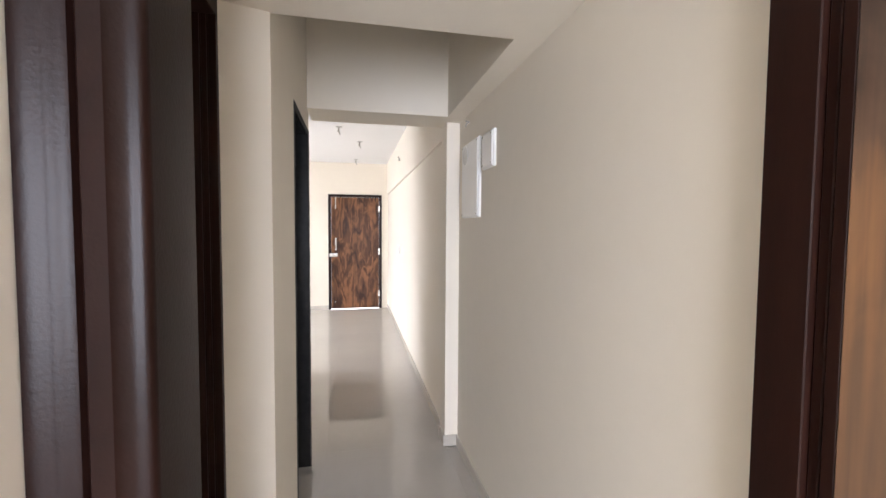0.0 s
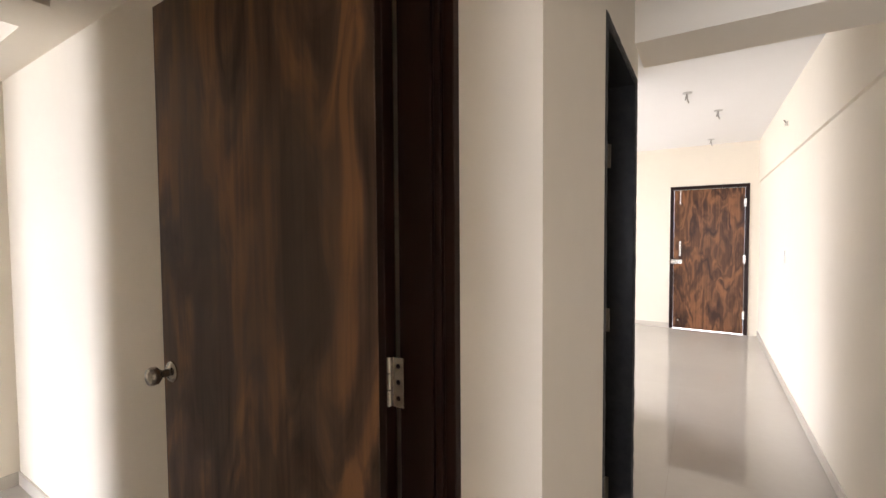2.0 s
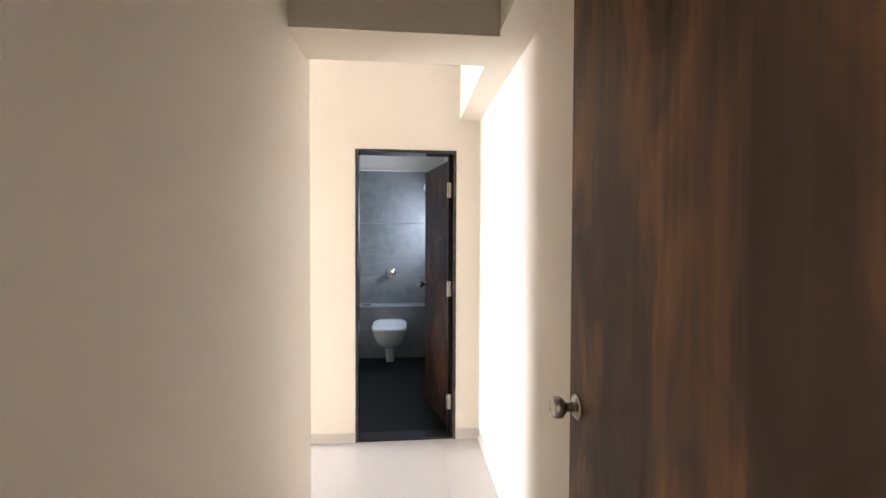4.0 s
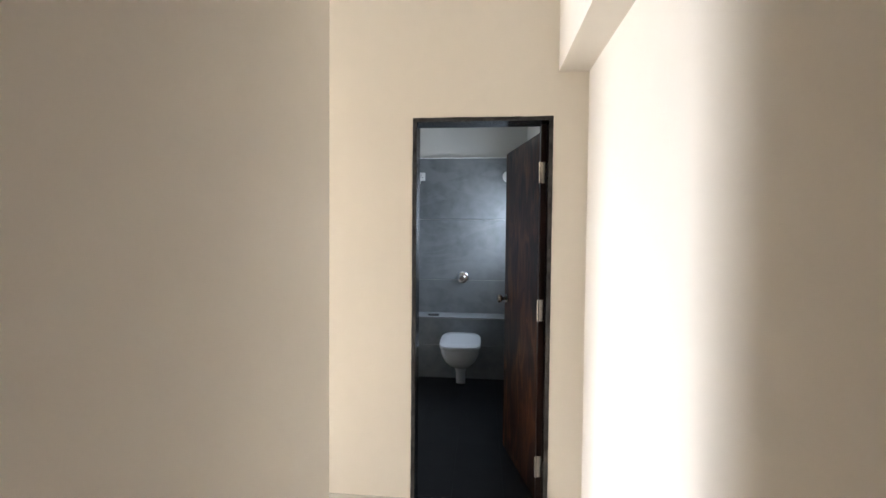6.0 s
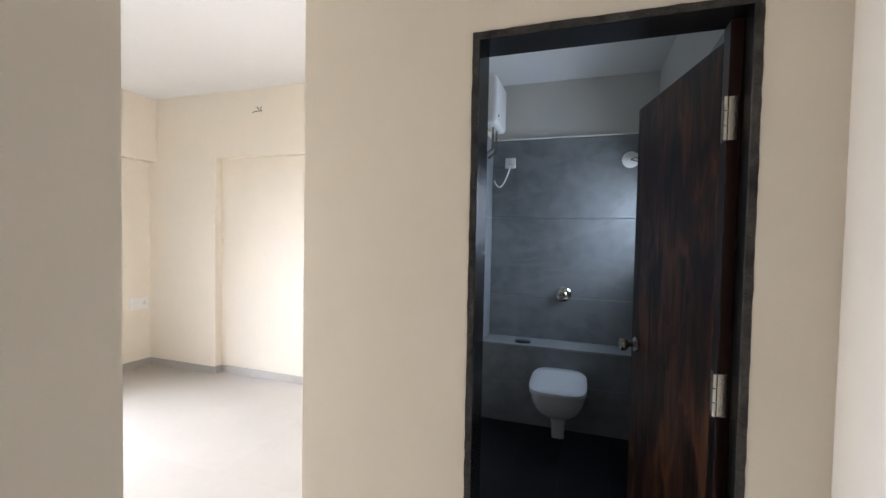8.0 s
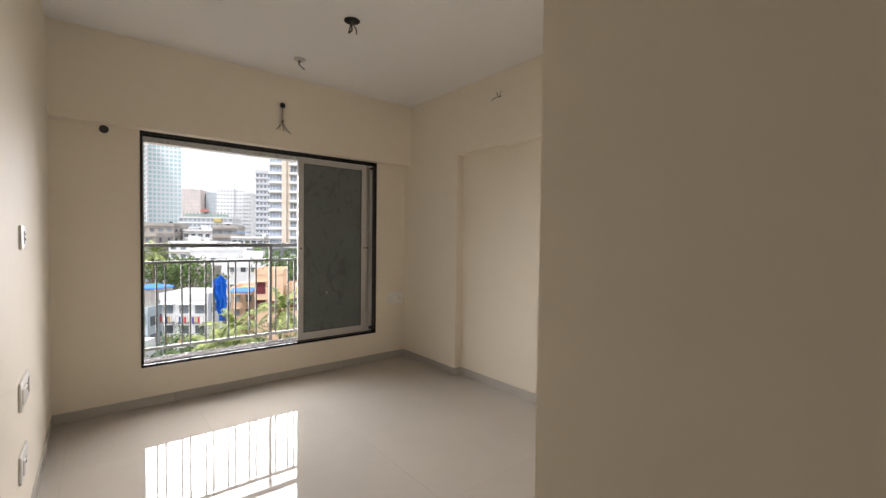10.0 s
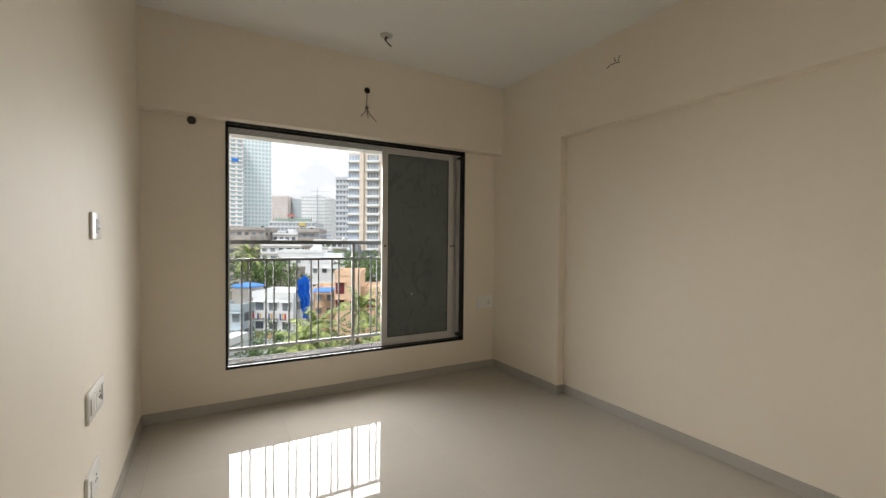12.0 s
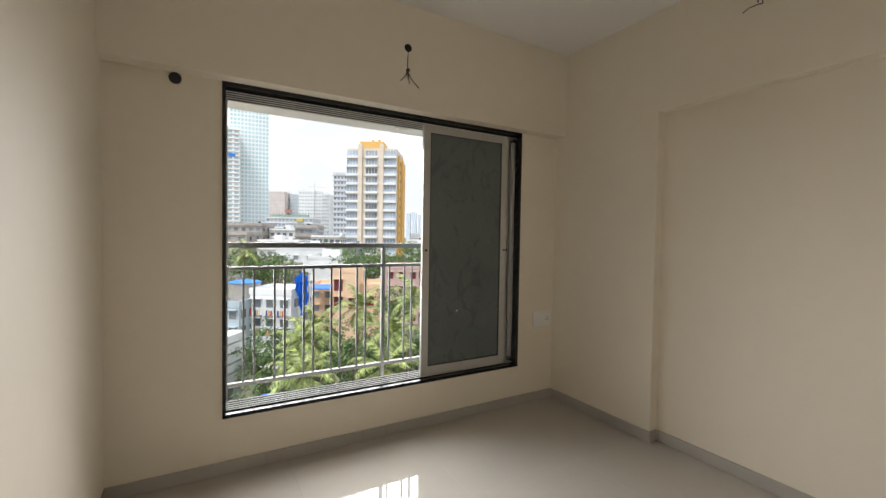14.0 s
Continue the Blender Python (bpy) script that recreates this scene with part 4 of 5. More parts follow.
# ---- skirting and floor tiles ----
def skirting(name, runs, material, h=0.075, t=0.011):
    """Tiled skirting in lengths of about 0.8 m along each run (x0, y0, x1, y1, side of the wall's face)."""
    s = tagged(new(name), "grey beige tile skirting", kind="structure")
    for x0, y0, x1, y1, nx, ny in runs:
        n = max(1, round(math.hypot(x1 - x0, y1 - y0) / 0.8))
        for k in range(n):
            a, b = k / n, (k + 1) / n
            px, py, qx, qy = x0 + (x1 - x0) * a, y0 + (y1 - y0) * a, x0 + (x1 - x0) * b, y0 + (y1 - y0) * b
            g = 0.0006
            ux, uy = (qx - px) and math.copysign(g, qx - px), (qy - py) and math.copysign(g, qy - py)
            xs, ys = sorted((px + ux, qx - ux + nx * t)), sorted((py + uy, qy - uy + ny * t))
            bm = bmesh.new()
            box(bm, xs[0], xs[1], ys[0], ys[1], 0.0005, h, bevel=0.001)
            part("tile", bm, material, s)


M_SKIRT_PALE = mat("cream skirting tile", (0.62, 0.57, 0.49), 0.25, noise_scale=3.0, amount=0.06, per_object=0.02)
skirting("baseboard", [(WX + 0.011, WY, -2.5, WY, 0, 1), (WX, WY + 0.011, WX, -2.635, 1, 0), (REC + 0.011, -2.635, WX + 0.011, -2.635, 0, 1), (REC, -2.624, REC, 0.105, 1, 0), (-2.5, WY + 0.011, -2.5, 0.58, -1, 0), (REC + 0.011, 0.105, -3.42, 0.105, 0, -1)], M_SKIRT)
skirting("baseboard_passage", [(-3.42, 0.105, -3.42, 0.691, 1, 0), (-3.42, 1.413, -3.42, 1.585, 1, 0), (-3.409, 1.585, -0.56, 1.585, 0, -1), (-2.5, 0.58, -0.56, 0.58, 0, 1)], M_SKIRT_PALE)
skirting("baseboard_hall", [(0.68, 0.65, 0.68, 2.84, -1, 0), (0.59, 2.84, 0.669, 2.84, 0, -1), (0.59, 2.829, 0.59, 3.0, -1, 0), (0.61, 3.0, 0.61, 7.97, -1, 0), (-4.0, 7.97, -0.466, 7.97, 0, -1), (-0.285, 1.571, -0.285, 2.12, 1, 0)], M_SKIRT_PALE)

tile_bm = {}


def floor_tiles(name, label, x0, x1, y0, y1, material, size=0.8, z=0.0, t=0.012, ox=0.0, oy=0.0):
    f = tagged(new(name), label, kind="structure")
    nx0, ny0 = math.floor((x0 - ox) / size), math.floor((y0 - oy) / size)
    for i in range(nx0, math.ceil((x1 - ox) / size)):
        for j in range(ny0, math.ceil((y1 - oy) / size)):
            a, b = max(x0, ox + i * size + 0.0002), min(x1, ox + (i + 1) * size - 0.0002)
            c, d = max(y0, oy + j * size + 0.0002), min(y1, oy + (j + 1) * size - 0.0002)
            if b - a < 0.01 or d - c < 0.01:
                continue
            key = (round(b - a, 4), round(d - c, 4), t)
            if key not in tile_bm:
                bm = bmesh.new()
                box(bm, 0, b - a, 0, d - c, -t, 0, bevel=0.0002)
                tile_bm[key] = finish(bm, "tile", material)
            ob = new("tile", tile_bm[key])
            ob.parent, ob.location = f, (a, c, z)
    return f


FT = "polished ivory floor tiles with hairline joints"
floor_tiles("floor_bedroom", FT, -5.69, -2.5, WY, 0.105, M_FLOOR, ox=-5.0, oy=-3.5)
floor_tiles("floor_passage", FT, -3.42, -0.43, 0.105, 1.585, M_FLOOR, ox=-5.0, oy=-3.5)
floor_tiles("floor_corridor", FT, -0.43, 0.68, 0.52, 2.80, M_FLOOR, ox=-5.0, oy=-3.5)
floor_tiles("floor_hall", FT, -4.0, 0.61, 2.80, 7.97, M_FLOOR, ox=-5.0, oy=-3.5)
floor_tiles("floor_second", FT, -2.36, 1.08, -3.0, 0.52, M_FLOOR, ox=-5.0, oy=-3.5)
tile_bm.clear()
floor_tiles("floor_bathroom", "black bathroom floor tiles", -5.62, -3.552, 0.222, BN, M_BATH_FLOOR, size=0.3, z=-0.012, t=0.010)

# ---- the city outside ----
GROUND = -18.0
CITY = pose(-2.93, -0.88, 0, 0, 0, 150)     # city grid: x across, y away from the flat


def facade_mat(name, color, stain=0.25, rough=0.85):
    return mat(name, color, rough, noise_scale=0.25, amount=stain, bump=0.15, bump_scale=4)


C_WHITE = facade_mat("whitewashed facade", (0.72, 0.76, 0.78), 0.18)
# the far facades carry distance haze in their lightened base colours
C_PALE = facade_mat("hazed pale far facade", (0.78, 0.82, 0.84), 0.08)
C_GREY = facade_mat("hazed grey far facade", (0.50, 0.54, 0.58), 0.12)
C_PINK = facade_mat("hazed pinkish far facade", (0.64, 0.57, 0.54), 0.15)
C_BEIGE = facade_mat("beige facade", (0.68, 0.61, 0.52), 0.15)
C_YELLOW = facade_mat("ochre facade", (0.68, 0.43, 0.14), 0.15)
C_ORANGE = facade_mat("peach facade", (0.76, 0.55, 0.38), 0.25)
C_BLUE = facade_mat("pale blue facade", (0.46, 0.56, 0.62), 0.25)
C_CONC = facade_mat("weathered concrete", (0.42, 0.40, 0.37), 0.4)
C_TARP = mat("blue tarpaulin", (0.012, 0.24, 0.88), 0.45, noise_scale=1.0, amount=0.4, bump=0.5, bump_scale=3)
C_GLASS = mat("window glass dark", (0.10, 0.13, 0.16), 0.15, spec=0.7, noise_scale=0.4, amount=0.5, second=(0.30, 0.34, 0.37), per_object=0.5)
# far glazing, also paled in its colour to suggest haze
C_GLASS_PALE = mat("hazed far window glass", (0.38, 0.54, 0.59), 0.35, noise_scale=0.2, amount=0.3)
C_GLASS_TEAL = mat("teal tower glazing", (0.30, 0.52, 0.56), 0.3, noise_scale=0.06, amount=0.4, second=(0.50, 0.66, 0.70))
# the sky's reflection is painted into this glass as a lighter blue
C_GLASS_SKY = mat("glass with painted sky reflection", (0.20, 0.27, 0.36), 0.15, spec=0.7, noise_scale=0.3, amount=0.5, second=(0.42, 0.48, 0.55), per_object=0.3)
C_MAROON = mat("maroon shutter", (0.16, 0.025, 0.035), 0.6, noise_scale=2, amount=0.3)
C_RED = mat("red safety net", (0.50, 0.22, 0.20), 0.8, noise_scale=1, amount=0.3)
C_NET = mat("green safety net", (0.30, 0.46, 0.42), 0.8, noise_scale=0.5, amount=0.4)
C_YELNET = mat("yellow safety net", (0.62, 0.52, 0.18), 0.8, noise_scale=0.6, amount=0.4)
C_CRANE = mat("yellow crane paint", (0.60, 0.42, 0.05), 0.5, noise_scale=1, amount=0.2)
C_METAL = mat("corrugated metal roof", (0.30, 0.33, 0.36), 0.5, metal=0.2, noise_scale=1.0, amount=0.4)
C_GROUND = mat("dusty city ground", (0.17, 0.15, 0.12), 0.9, noise_scale=0.05, amount=0.5, second=(0.09, 0.11, 0.06))
C_LEAF = mat("tree foliage", (0.045, 0.095, 0.030), 0.6, noise_scale=0.9, amount=0.5, second=(0.16, 0.25, 0.08))
C_PALM = mat("palm fronds", (0.055, 0.110, 0.030), 0.42, noise_scale=1.6, amount=0.5, second=(0.36, 0.42, 0.13))


def vary_leaves(m, least, most):
    """Gives each loose leaf of a crown its own brightness."""
    n, l = m.node_tree.nodes, m.node_tree.links
    b = n["Principled BSDF"]
    ground = b.inputs["Base Color"].links[0].from_socket
    geo = n.new("ShaderNodeNewGeometry")
    mr = n.new("ShaderNodeMapRange")
    mr.inputs["To Min"].default_value, mr.inputs["To Max"].default_value = least, most
    hsv = n.new("ShaderNodeHueSaturation")
    l.new(geo.outputs["Random Per Island"], mr.inputs["Value"])
    l.new(mr.outputs["Result"], hsv.inputs["Value"])
    l.new(ground, hsv.inputs["Color"])
    l.new(hsv.outputs["Color"], b.inputs["Base Color"])


vary_leaves(C_PALM, 0.35, 1.7)
vary_leaves(C_LEAF, 0.4, 1.6)
C_TRUNK = mat("grey bark", (0.16, 0.13, 0.10), 0.9, noise_scale=3, amount=0.4)

bm = bmesh.new()
bmesh.ops.create_grid(bm, x_segments=1, y_segments=1, size=3000)
g = tagged(new("ground", finish(bm, "ground", C_GROUND)), "dusty ground of the city far below", kind="structure")
g.location.z = GROUND
# flats below the window
struct("own_building", [(-9.0, 3.0, WY - 0.19, 12.0, GROUND, -0.41)], M_SOFFIT, "white plastered storeys below the flat")


def house(name, label, x0, x1, y0, y1, top, material, floors=0, bays=0, glass=None, win=(1.3, 1.3), bands=None, parapet=0.6, turn=0.0, sides=True, base=GROUND, sills=True, clutter=False):
    """A building on the city grid: walls, roof parapet, and a window with frame and pane for each bay and storey of the sides in view."""
    h = thing(name, label, "building")
    w, d, tall = x1 - x0, y1 - y0, top - base
    h.matrix_world = CITY @ pose((x0 + x1) / 2, (y0 + y1) / 2, base, 0, 0, turn)
    glass = glass or C_GLASS
    bm = bmesh.new()
    box(bm, -w / 2, w / 2, -d / 2, d / 2, 0, tall)
    part("wall", bm, material, h)
    if parapet:
        bm = bmesh.new()
        for a in ((-w / 2 - 0.1, w / 2 + 0.1, -d / 2 - 0.1, -d / 2 + 0.15), (-w / 2 - 0.1, w / 2 + 0.1, d / 2 - 0.15, d / 2 + 0.1), (-w / 2 - 0.1, -w / 2 + 0.15, -d / 2 + 0.15, d / 2 - 0.15), (w / 2 - 0.15, w / 2 + 0.1, -d / 2 + 0.15, d / 2 - 0.15)):
            box(bm, *a, tall - 0.3, tall + parapet)
        part("parapet", bm, material, h)
    if bands:
        bm = bmesh.new()
        box(bm, -w / 2 - 0.35, w / 2 + 0.35, -d / 2 - 0.35, d / 2 + 0.2, -0.25, 0.25)
        band_data = finish(bm, "slab_band", bands)
        for k in range(floors):
            bo = new("slab_band", band_data)
            bo.parent, bo.location = h, (0, 0, tall - 0.4 - k * (tall / max(1, floors)))
    if clutter:
        rr = random.Random(int(abs(x0 * 13 + y0 * 7)))
        for k in range(rr.randint(1, 3)):
            cx, cy = rr.uniform(-0.35, 0.35) * w, rr.uniform(-0.35, 0.35) * d
            bm = bmesh.new()
            if rr.random() < 0.5:
                ring(bm, (cx, cy, tall), (0, 0, 1), [(0, 0.7), (1.1, 0.7), (1.3, 0.5), (1.4, 0.2)], 12)
                part("roof_tank", bm, rr.choice((M_DARK_PLASTIC, C_WHITE)), h, "round roof water tank")
            elif rr.random() < 0.6:
                box(bm, cx - 1.4, cx + 1.4, cy - 1.2, cy + 1.2, tall, tall + 2.3)
                part("stair_head", bm, material, h, "stair head on the roof")
            else:
                box(bm, cx - 2.0, cx + 2.0, cy - 1.6, cy + 1.6, tall + 1.9, tall + 2.0)
                part("roof_sheet", bm, rr.choice((C_TARP, C_METAL)), h, "sheet metal roof cover")
                bm = bmesh.new()
                for sx in (-1.9, 1.9):
                    tube(bm, (cx + sx, cy, tall), (cx + sx, cy, tall + 1.9), 0.06, sides=6)
                part("roof_post", bm, C_CONC, h)
    if floors and bays:
        pitch = tall / floors
        frame_bm, pane_bm = bmesh.new(), bmesh.new()
        box(pane_bm, -win[0] / 2, win[0] / 2, -0.05, 0.05, -win[1] / 2, win[1] / 2)
        pane_me = finish(pane_bm, "window", glass)
        box(frame_bm, -win[0] / 2 - 0.25, win[0] / 2 + 0.25, -0.55, 0.0, win[1] / 2, win[1] / 2 + 0.12)
        sill_me = finish(frame_bm, "sill", material)
        count = floors * bays
        rows = [(k, b) for k in range(floors) for b in range(bays)]
        if count <= 60:
            for k, b in rows:
                z = tall - (k + 0.55) * pitch
                p = new("window", pane_me)
                p.parent, p.location = h, (-w / 2 + (b + 0.5) * w / bays, -d / 2 - 0.02, z)
                if sills:
                    q = new("sunshade", sill_me)
                    q.parent, q.location = p, (0, 0, 0)
        else:
            bm = bmesh.new()
            for k, b in rows:
                z, x = tall - (k + 0.55) * pitch, -w / 2 + (b + 0.5) * w / bays
                box(bm, x - win[0] / 2, x + win[0] / 2, -d / 2 - 0.06, -d / 2 + 0.05, z - win[1] / 2, z + win[1] / 2)
            tagged(part("glazing", bm, glass, h), kind="stuff")
        if sides:
            nb = max(1, int(d / (w / bays)))
            bm = bmesh.new()
            for k in range(floors):
                for b in range(nb):
                    z, y = tall - (k + 0.55) * pitch, -d / 2 + (b + 0.5) * d / nb
                    for s in (-1, 1):
                        box(bm, s * w / 2 - 0.06, s * w / 2 + 0.06, y - win[0] / 2, y + win[0] / 2, z - win[1] / 2, z + win[1] / 2)
            tagged(part("side_glazing", bm, glass, h), kind="stuff")
    return h


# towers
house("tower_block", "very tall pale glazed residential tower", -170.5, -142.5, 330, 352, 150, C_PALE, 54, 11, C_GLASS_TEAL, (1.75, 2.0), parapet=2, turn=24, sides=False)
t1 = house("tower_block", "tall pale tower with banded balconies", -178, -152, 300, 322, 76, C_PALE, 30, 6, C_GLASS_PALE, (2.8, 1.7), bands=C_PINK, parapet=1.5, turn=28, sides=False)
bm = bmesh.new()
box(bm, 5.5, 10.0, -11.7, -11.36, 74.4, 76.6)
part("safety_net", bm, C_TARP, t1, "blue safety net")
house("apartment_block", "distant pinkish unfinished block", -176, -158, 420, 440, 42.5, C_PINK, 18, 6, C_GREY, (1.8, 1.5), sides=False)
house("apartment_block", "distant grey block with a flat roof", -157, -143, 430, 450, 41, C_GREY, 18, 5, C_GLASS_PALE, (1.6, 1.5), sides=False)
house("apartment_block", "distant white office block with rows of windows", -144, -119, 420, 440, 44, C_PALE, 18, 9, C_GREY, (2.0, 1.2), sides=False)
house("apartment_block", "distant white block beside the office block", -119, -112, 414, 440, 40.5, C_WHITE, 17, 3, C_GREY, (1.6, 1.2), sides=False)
pod = house("construction_site", "block under construction with coloured safety nets", -126, -93, 300, 320, 13, C_GREY, 9, 12, C_GLASS, (2.0, 1.7), bands=C_PALE, parapet=0, sides=False)
for nm, m, b in (("safety_net", C_RED, (-3.0, 2.0, -11, -10.3, 34.5, 36.4)), ("safety_net", C_YELNET, (5, 10, -11, -10.3, 28, 30.2)), ("safety_net", C_NET, (-13, 14, -9.9, -9.6, 31.5, 33))):
    bm = bmesh.new()
    box(bm, *b)
    part(nm, bm, m, pod, "coloured safety net")
for k in range(14):
    bm = bmesh.new()
    box(bm, -14 + k * 2.1, -13.6 + k * 2.1, -9.5, -9.1, 31, 34.5)
    part("column", bm, C_CONC, pod, "bare concrete column")
crane = thing("tower_crane", "slim yellow tower crane over the far blocks", "crane")
crane.matrix_world = CITY @ pose(-128, 419, GROUND)
bm = bmesh.new()
box(bm, -0.25, 0.25, -0.25, 0.25, 0, 66)
part("mast", bm, C_GREY, crane)
bm = bmesh.new()
box(bm, -6, 14, -0.15, 0.15, 66, 66.4)
part("jib", bm, C_GREY, crane)
bm = bmesh.new()
box(bm, -0.2, 0.2, -0.2, 0.2, 66.4, 70)
part("peak", bm, C_GREY, crane)
house("tower_block", "slim grey tower with small windows", -60, -52.5, 230, 245, 34.0, C_GREY, 18, 4, C_GLASS, (1.1, 1.3), bands=C_GREY, parapet=1)
# beige tower with ochre side
bt = thing("apartment_tower", "beige apartment tower with ochre trim and white balcony bands", "building")
bt.matrix_world = CITY @ pose(-24.0, 140, GROUND, 0, 0, -3)
bm = bmesh.new()
box(bm, -8.3, 8.3, 0, 15, 0, 48)
part("wall", bm, C_BEIGE, bt)
bm = bmesh.new()
box(bm, 8.3, 8.9, 2.5, 12.5, 0, 46)
box(bm, 8.3, 9.5, 6.0, 12.2, 0, 44.5)
part("side_wall", bm, C_YELLOW, bt, "ochre painted side wall")
bm = bmesh.new()
box(bm, -4.4, 3.6, 1.5, 9, 48, 50.6)
box(bm, -0.6, 0.0, 3, 4, 50.6, 51.6)
box(bm, 1.4, 2.2, 3, 4, 50.6, 51.6)
part("roof_tank", bm, C_YELLOW, bt, "ochre stair head and water tanks")
for x0, x1 in ((-4.4, -3.0), (2.9, 4.1)):
    bm = bmesh.new()
    box(bm, x0, x1, -0.9, 0, 0, 49.4)
    part("pier", bm, C_BEIGE, bt, "beige pier")
bm = bmesh.new()
box(bm, -1.95, 1.95, -0.05, 0.05, -0.9, 0.85)
bay_me = finish(bm, "window", C_GLASS)
side_me = bay_me.copy()
side_me.materials[0] = C_GLASS_SKY
bm = bmesh.new()
for k in range(5):
    box(bm, -1.95 + k * 0.975 - 0.04, -1.95 + k * 0.975 + 0.04, -0.12, 0.0, -0.85, 0.85)
bar_me = finish(bm, "mullions", C_WHITE)
bm = bmesh.new()
box(bm, -2.15, 2.15, -0.8, 0.0, -0.42, 0.38, bevel=0.12, seg=2)
band_me = finish(bm, "balcony_band", C_WHITE)
for k in range(16):
    z = 46.4 - k * 2.92
    for bx in (-6.35, 0.0, 6.25):
        wv = new("window", bay_me if bx == 0.0 else side_me)
        wv.parent, wv.location = bt, (bx, -0.03, z)
        mv = new("mullions", bar_me)
        mv.parent, mv.location = wv, (0, 0, 0)
        bd2 = new("balcony_band", band_me)
        bd2.parent, bd2.location = bt, (bx, 0.0, z - 1.35)
    bm = bmesh.new()
    box(bm, 8.85, 8.96, 3.6, 4.8, z - 0.6, z + 0.6)
    part("side_window", bm, C_GLASS, bt)
# hazy far towers, the haze put into their pale blue facade colour
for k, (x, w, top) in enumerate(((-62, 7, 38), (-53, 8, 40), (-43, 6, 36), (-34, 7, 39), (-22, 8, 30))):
    house("far_tower", "hazy blue far residential tower", x, x + w, 700, 715, top, mat("facade with painted haze", (0.60, 0.69, 0.78), 0.9, noise_scale=0.1, amount=0.08), 16, 4, C_GLASS_PALE, (0.8, 1.2), sides=False)

# nearer low houses
LAUNDRY = [mat("laundry " + c, v, 0.85, noise_scale=3, amount=0.2) for c, v in (("red", (0.5, 0.06, 0.06)), ("white", (0.75, 0.75, 0.75)), ("navy", (0.05, 0.08, 0.25)), ("ochre", (0.6, 0.4, 0.1)))]
wb = house("old_house", "stained white flats with window boxes and laundry", -27.3, -21.0, 60, 66, -7.1, C_WHITE, 4, 3, C_GLASS, (1.2, 1.2), turn=-8)
for k, x in enumerate((-2.1, 0.0, 2.1)):
    for z in (8.5, 5.8):
        bm = bmesh.new()
        box(bm, x - 0.8, x + 0.8, -3.6, -2.95, z - 1.0, z - 0.85)
        for j in range(7):
            box(bm, x - 0.8 + j * 0.26, x - 0.77 + j * 0.26, -3.6, -3.56, z - 0.85, z + 0.1)
        part("window_grille", bm, C_CONC, wb, "grey iron window grille")
        for j in range(4):
            bm = bmesh.new()
            box(bm, x - 0.7 + j * 0.36, x - 0.45 + j * 0.36, -3.68, -3.64, z - 0.7 - 0.15 * ((j + k) % 3), z - 0.05, bevel=0.01)
            part("laundry", bm, LAUNDRY[(j + k + int(z)) % 4], wb, "washing hung out to dry")
    bm = bmesh.new()
    box(bm, x - 0.35, x + 0.35, -3.45, -3.0, 4.2, 4.75)
    part("air_conditioner", bm, C_WHITE, wb, "white air conditioner")
house("old_house", "pale blue flats beside the white flats", -31.2, -27.4, 58, 66, -8.6, C_BLUE, 4, 2, C_GLASS, (1.0, 1.2), turn=-8)
tk = thing("water_tank", "round grey roof tank under a blue tarpaulin", "water tank")
tk.matrix_world = CITY @ pose(-29.6, 63, -8.0)
bm = bmesh.new()
ring(bm, (0, 0, 0), (0, 0, 1), [(-0.6, 2.2), (2.0, 2.2)], 24)
part("tank", bm, C_CONC, tk, smooth=False)
bm = bmesh.new()
ring(bm, (0, 0, 2.0), (0, 0, 1), [(0, 2.35), (0.12, 2.3), (0.35, 1.2), (0.5, 0.2)], 18)
part("cover", bm, C_TARP, tk, "blue tarpaulin")
ob = house("old_house", "peach painted house with maroon shutters", -24.2, -18.4, 77, 84, -8.3, C_ORANGE, 4, 3, C_GLASS, (0.9, 1.2), turn=4)
ob2 = house("old_house", "taller peach stair block with maroon shutters", -19.2, -14.8, 73, 80, -4.9, C_ORANGE, 0, 0, turn=4)
ob3 = house("old_house", "peach house wing with a flat roof", -14.9, -11.2, 75, 83, -7.9, C_ORANGE, 0, 0, turn=4)
for h, rows in ((ob2, ((-1.3, 10.6), (-1.3, 7.6), (1.2, 7.4))), (ob3, ((-0.2, 7.4), (-0.2, 4.4)))):
    for x, z in rows:
        bm = bmesh.new()
        yy = -3.55 if h is ob2 else -4.05
        box(bm, x - 0.75, x + 0.75, yy, yy + 0.15, z - 1.0, z + 1.0, bevel=0.03)
        sh = part("shutter", bm, C_MAROON, h, "maroon window shutter")
        bm = bmesh.new()
        box(bm, x - 0.95, x + 0.95, yy - 0.4, yy + 0.1, z + 1.05, z + 1.18)
        part("sunshade", bm, C_ORANGE, h)
tarp = thing("tarpaulin", "bright blue tarpaulin hanging over scaffolding", "tarpaulin")
tarp.matrix_world = CITY @ pose(-21.35, 60.5, -10.4)
bm = bmesh.new()
gv = [[bm.verts.new((0.9 * (1 - z / 14) + x * (0.10 + 0.11 * z / 14) + 0.12 * math.sin(z * 1.3), 0.25 * math.sin(x * 1.7 + z * 0.6), z * 0.45 - (0.16 * abs(x - 6) if z > 11 else 0))) for x in range(11)] for z in range(15)]
for a, b in zip(gv, gv[1:]):
    for k in range(10):
        bm.faces.new((a[k], a[k + 1], b[k + 1], b[k]))
bmesh.ops.solidify(bm, geom=bm.faces[:], thickness=0.03)
part("sheet", bm, C_TARP, tarp, smooth=True)
bm = bmesh.new()
for x in (0.3, 2.0):
    tube(bm, (x, 0.35, -8), (x, 0.35, 6.2), 0.05, sides=6)
part("poles", bm, C_CONC, tarp, "bamboo poles")
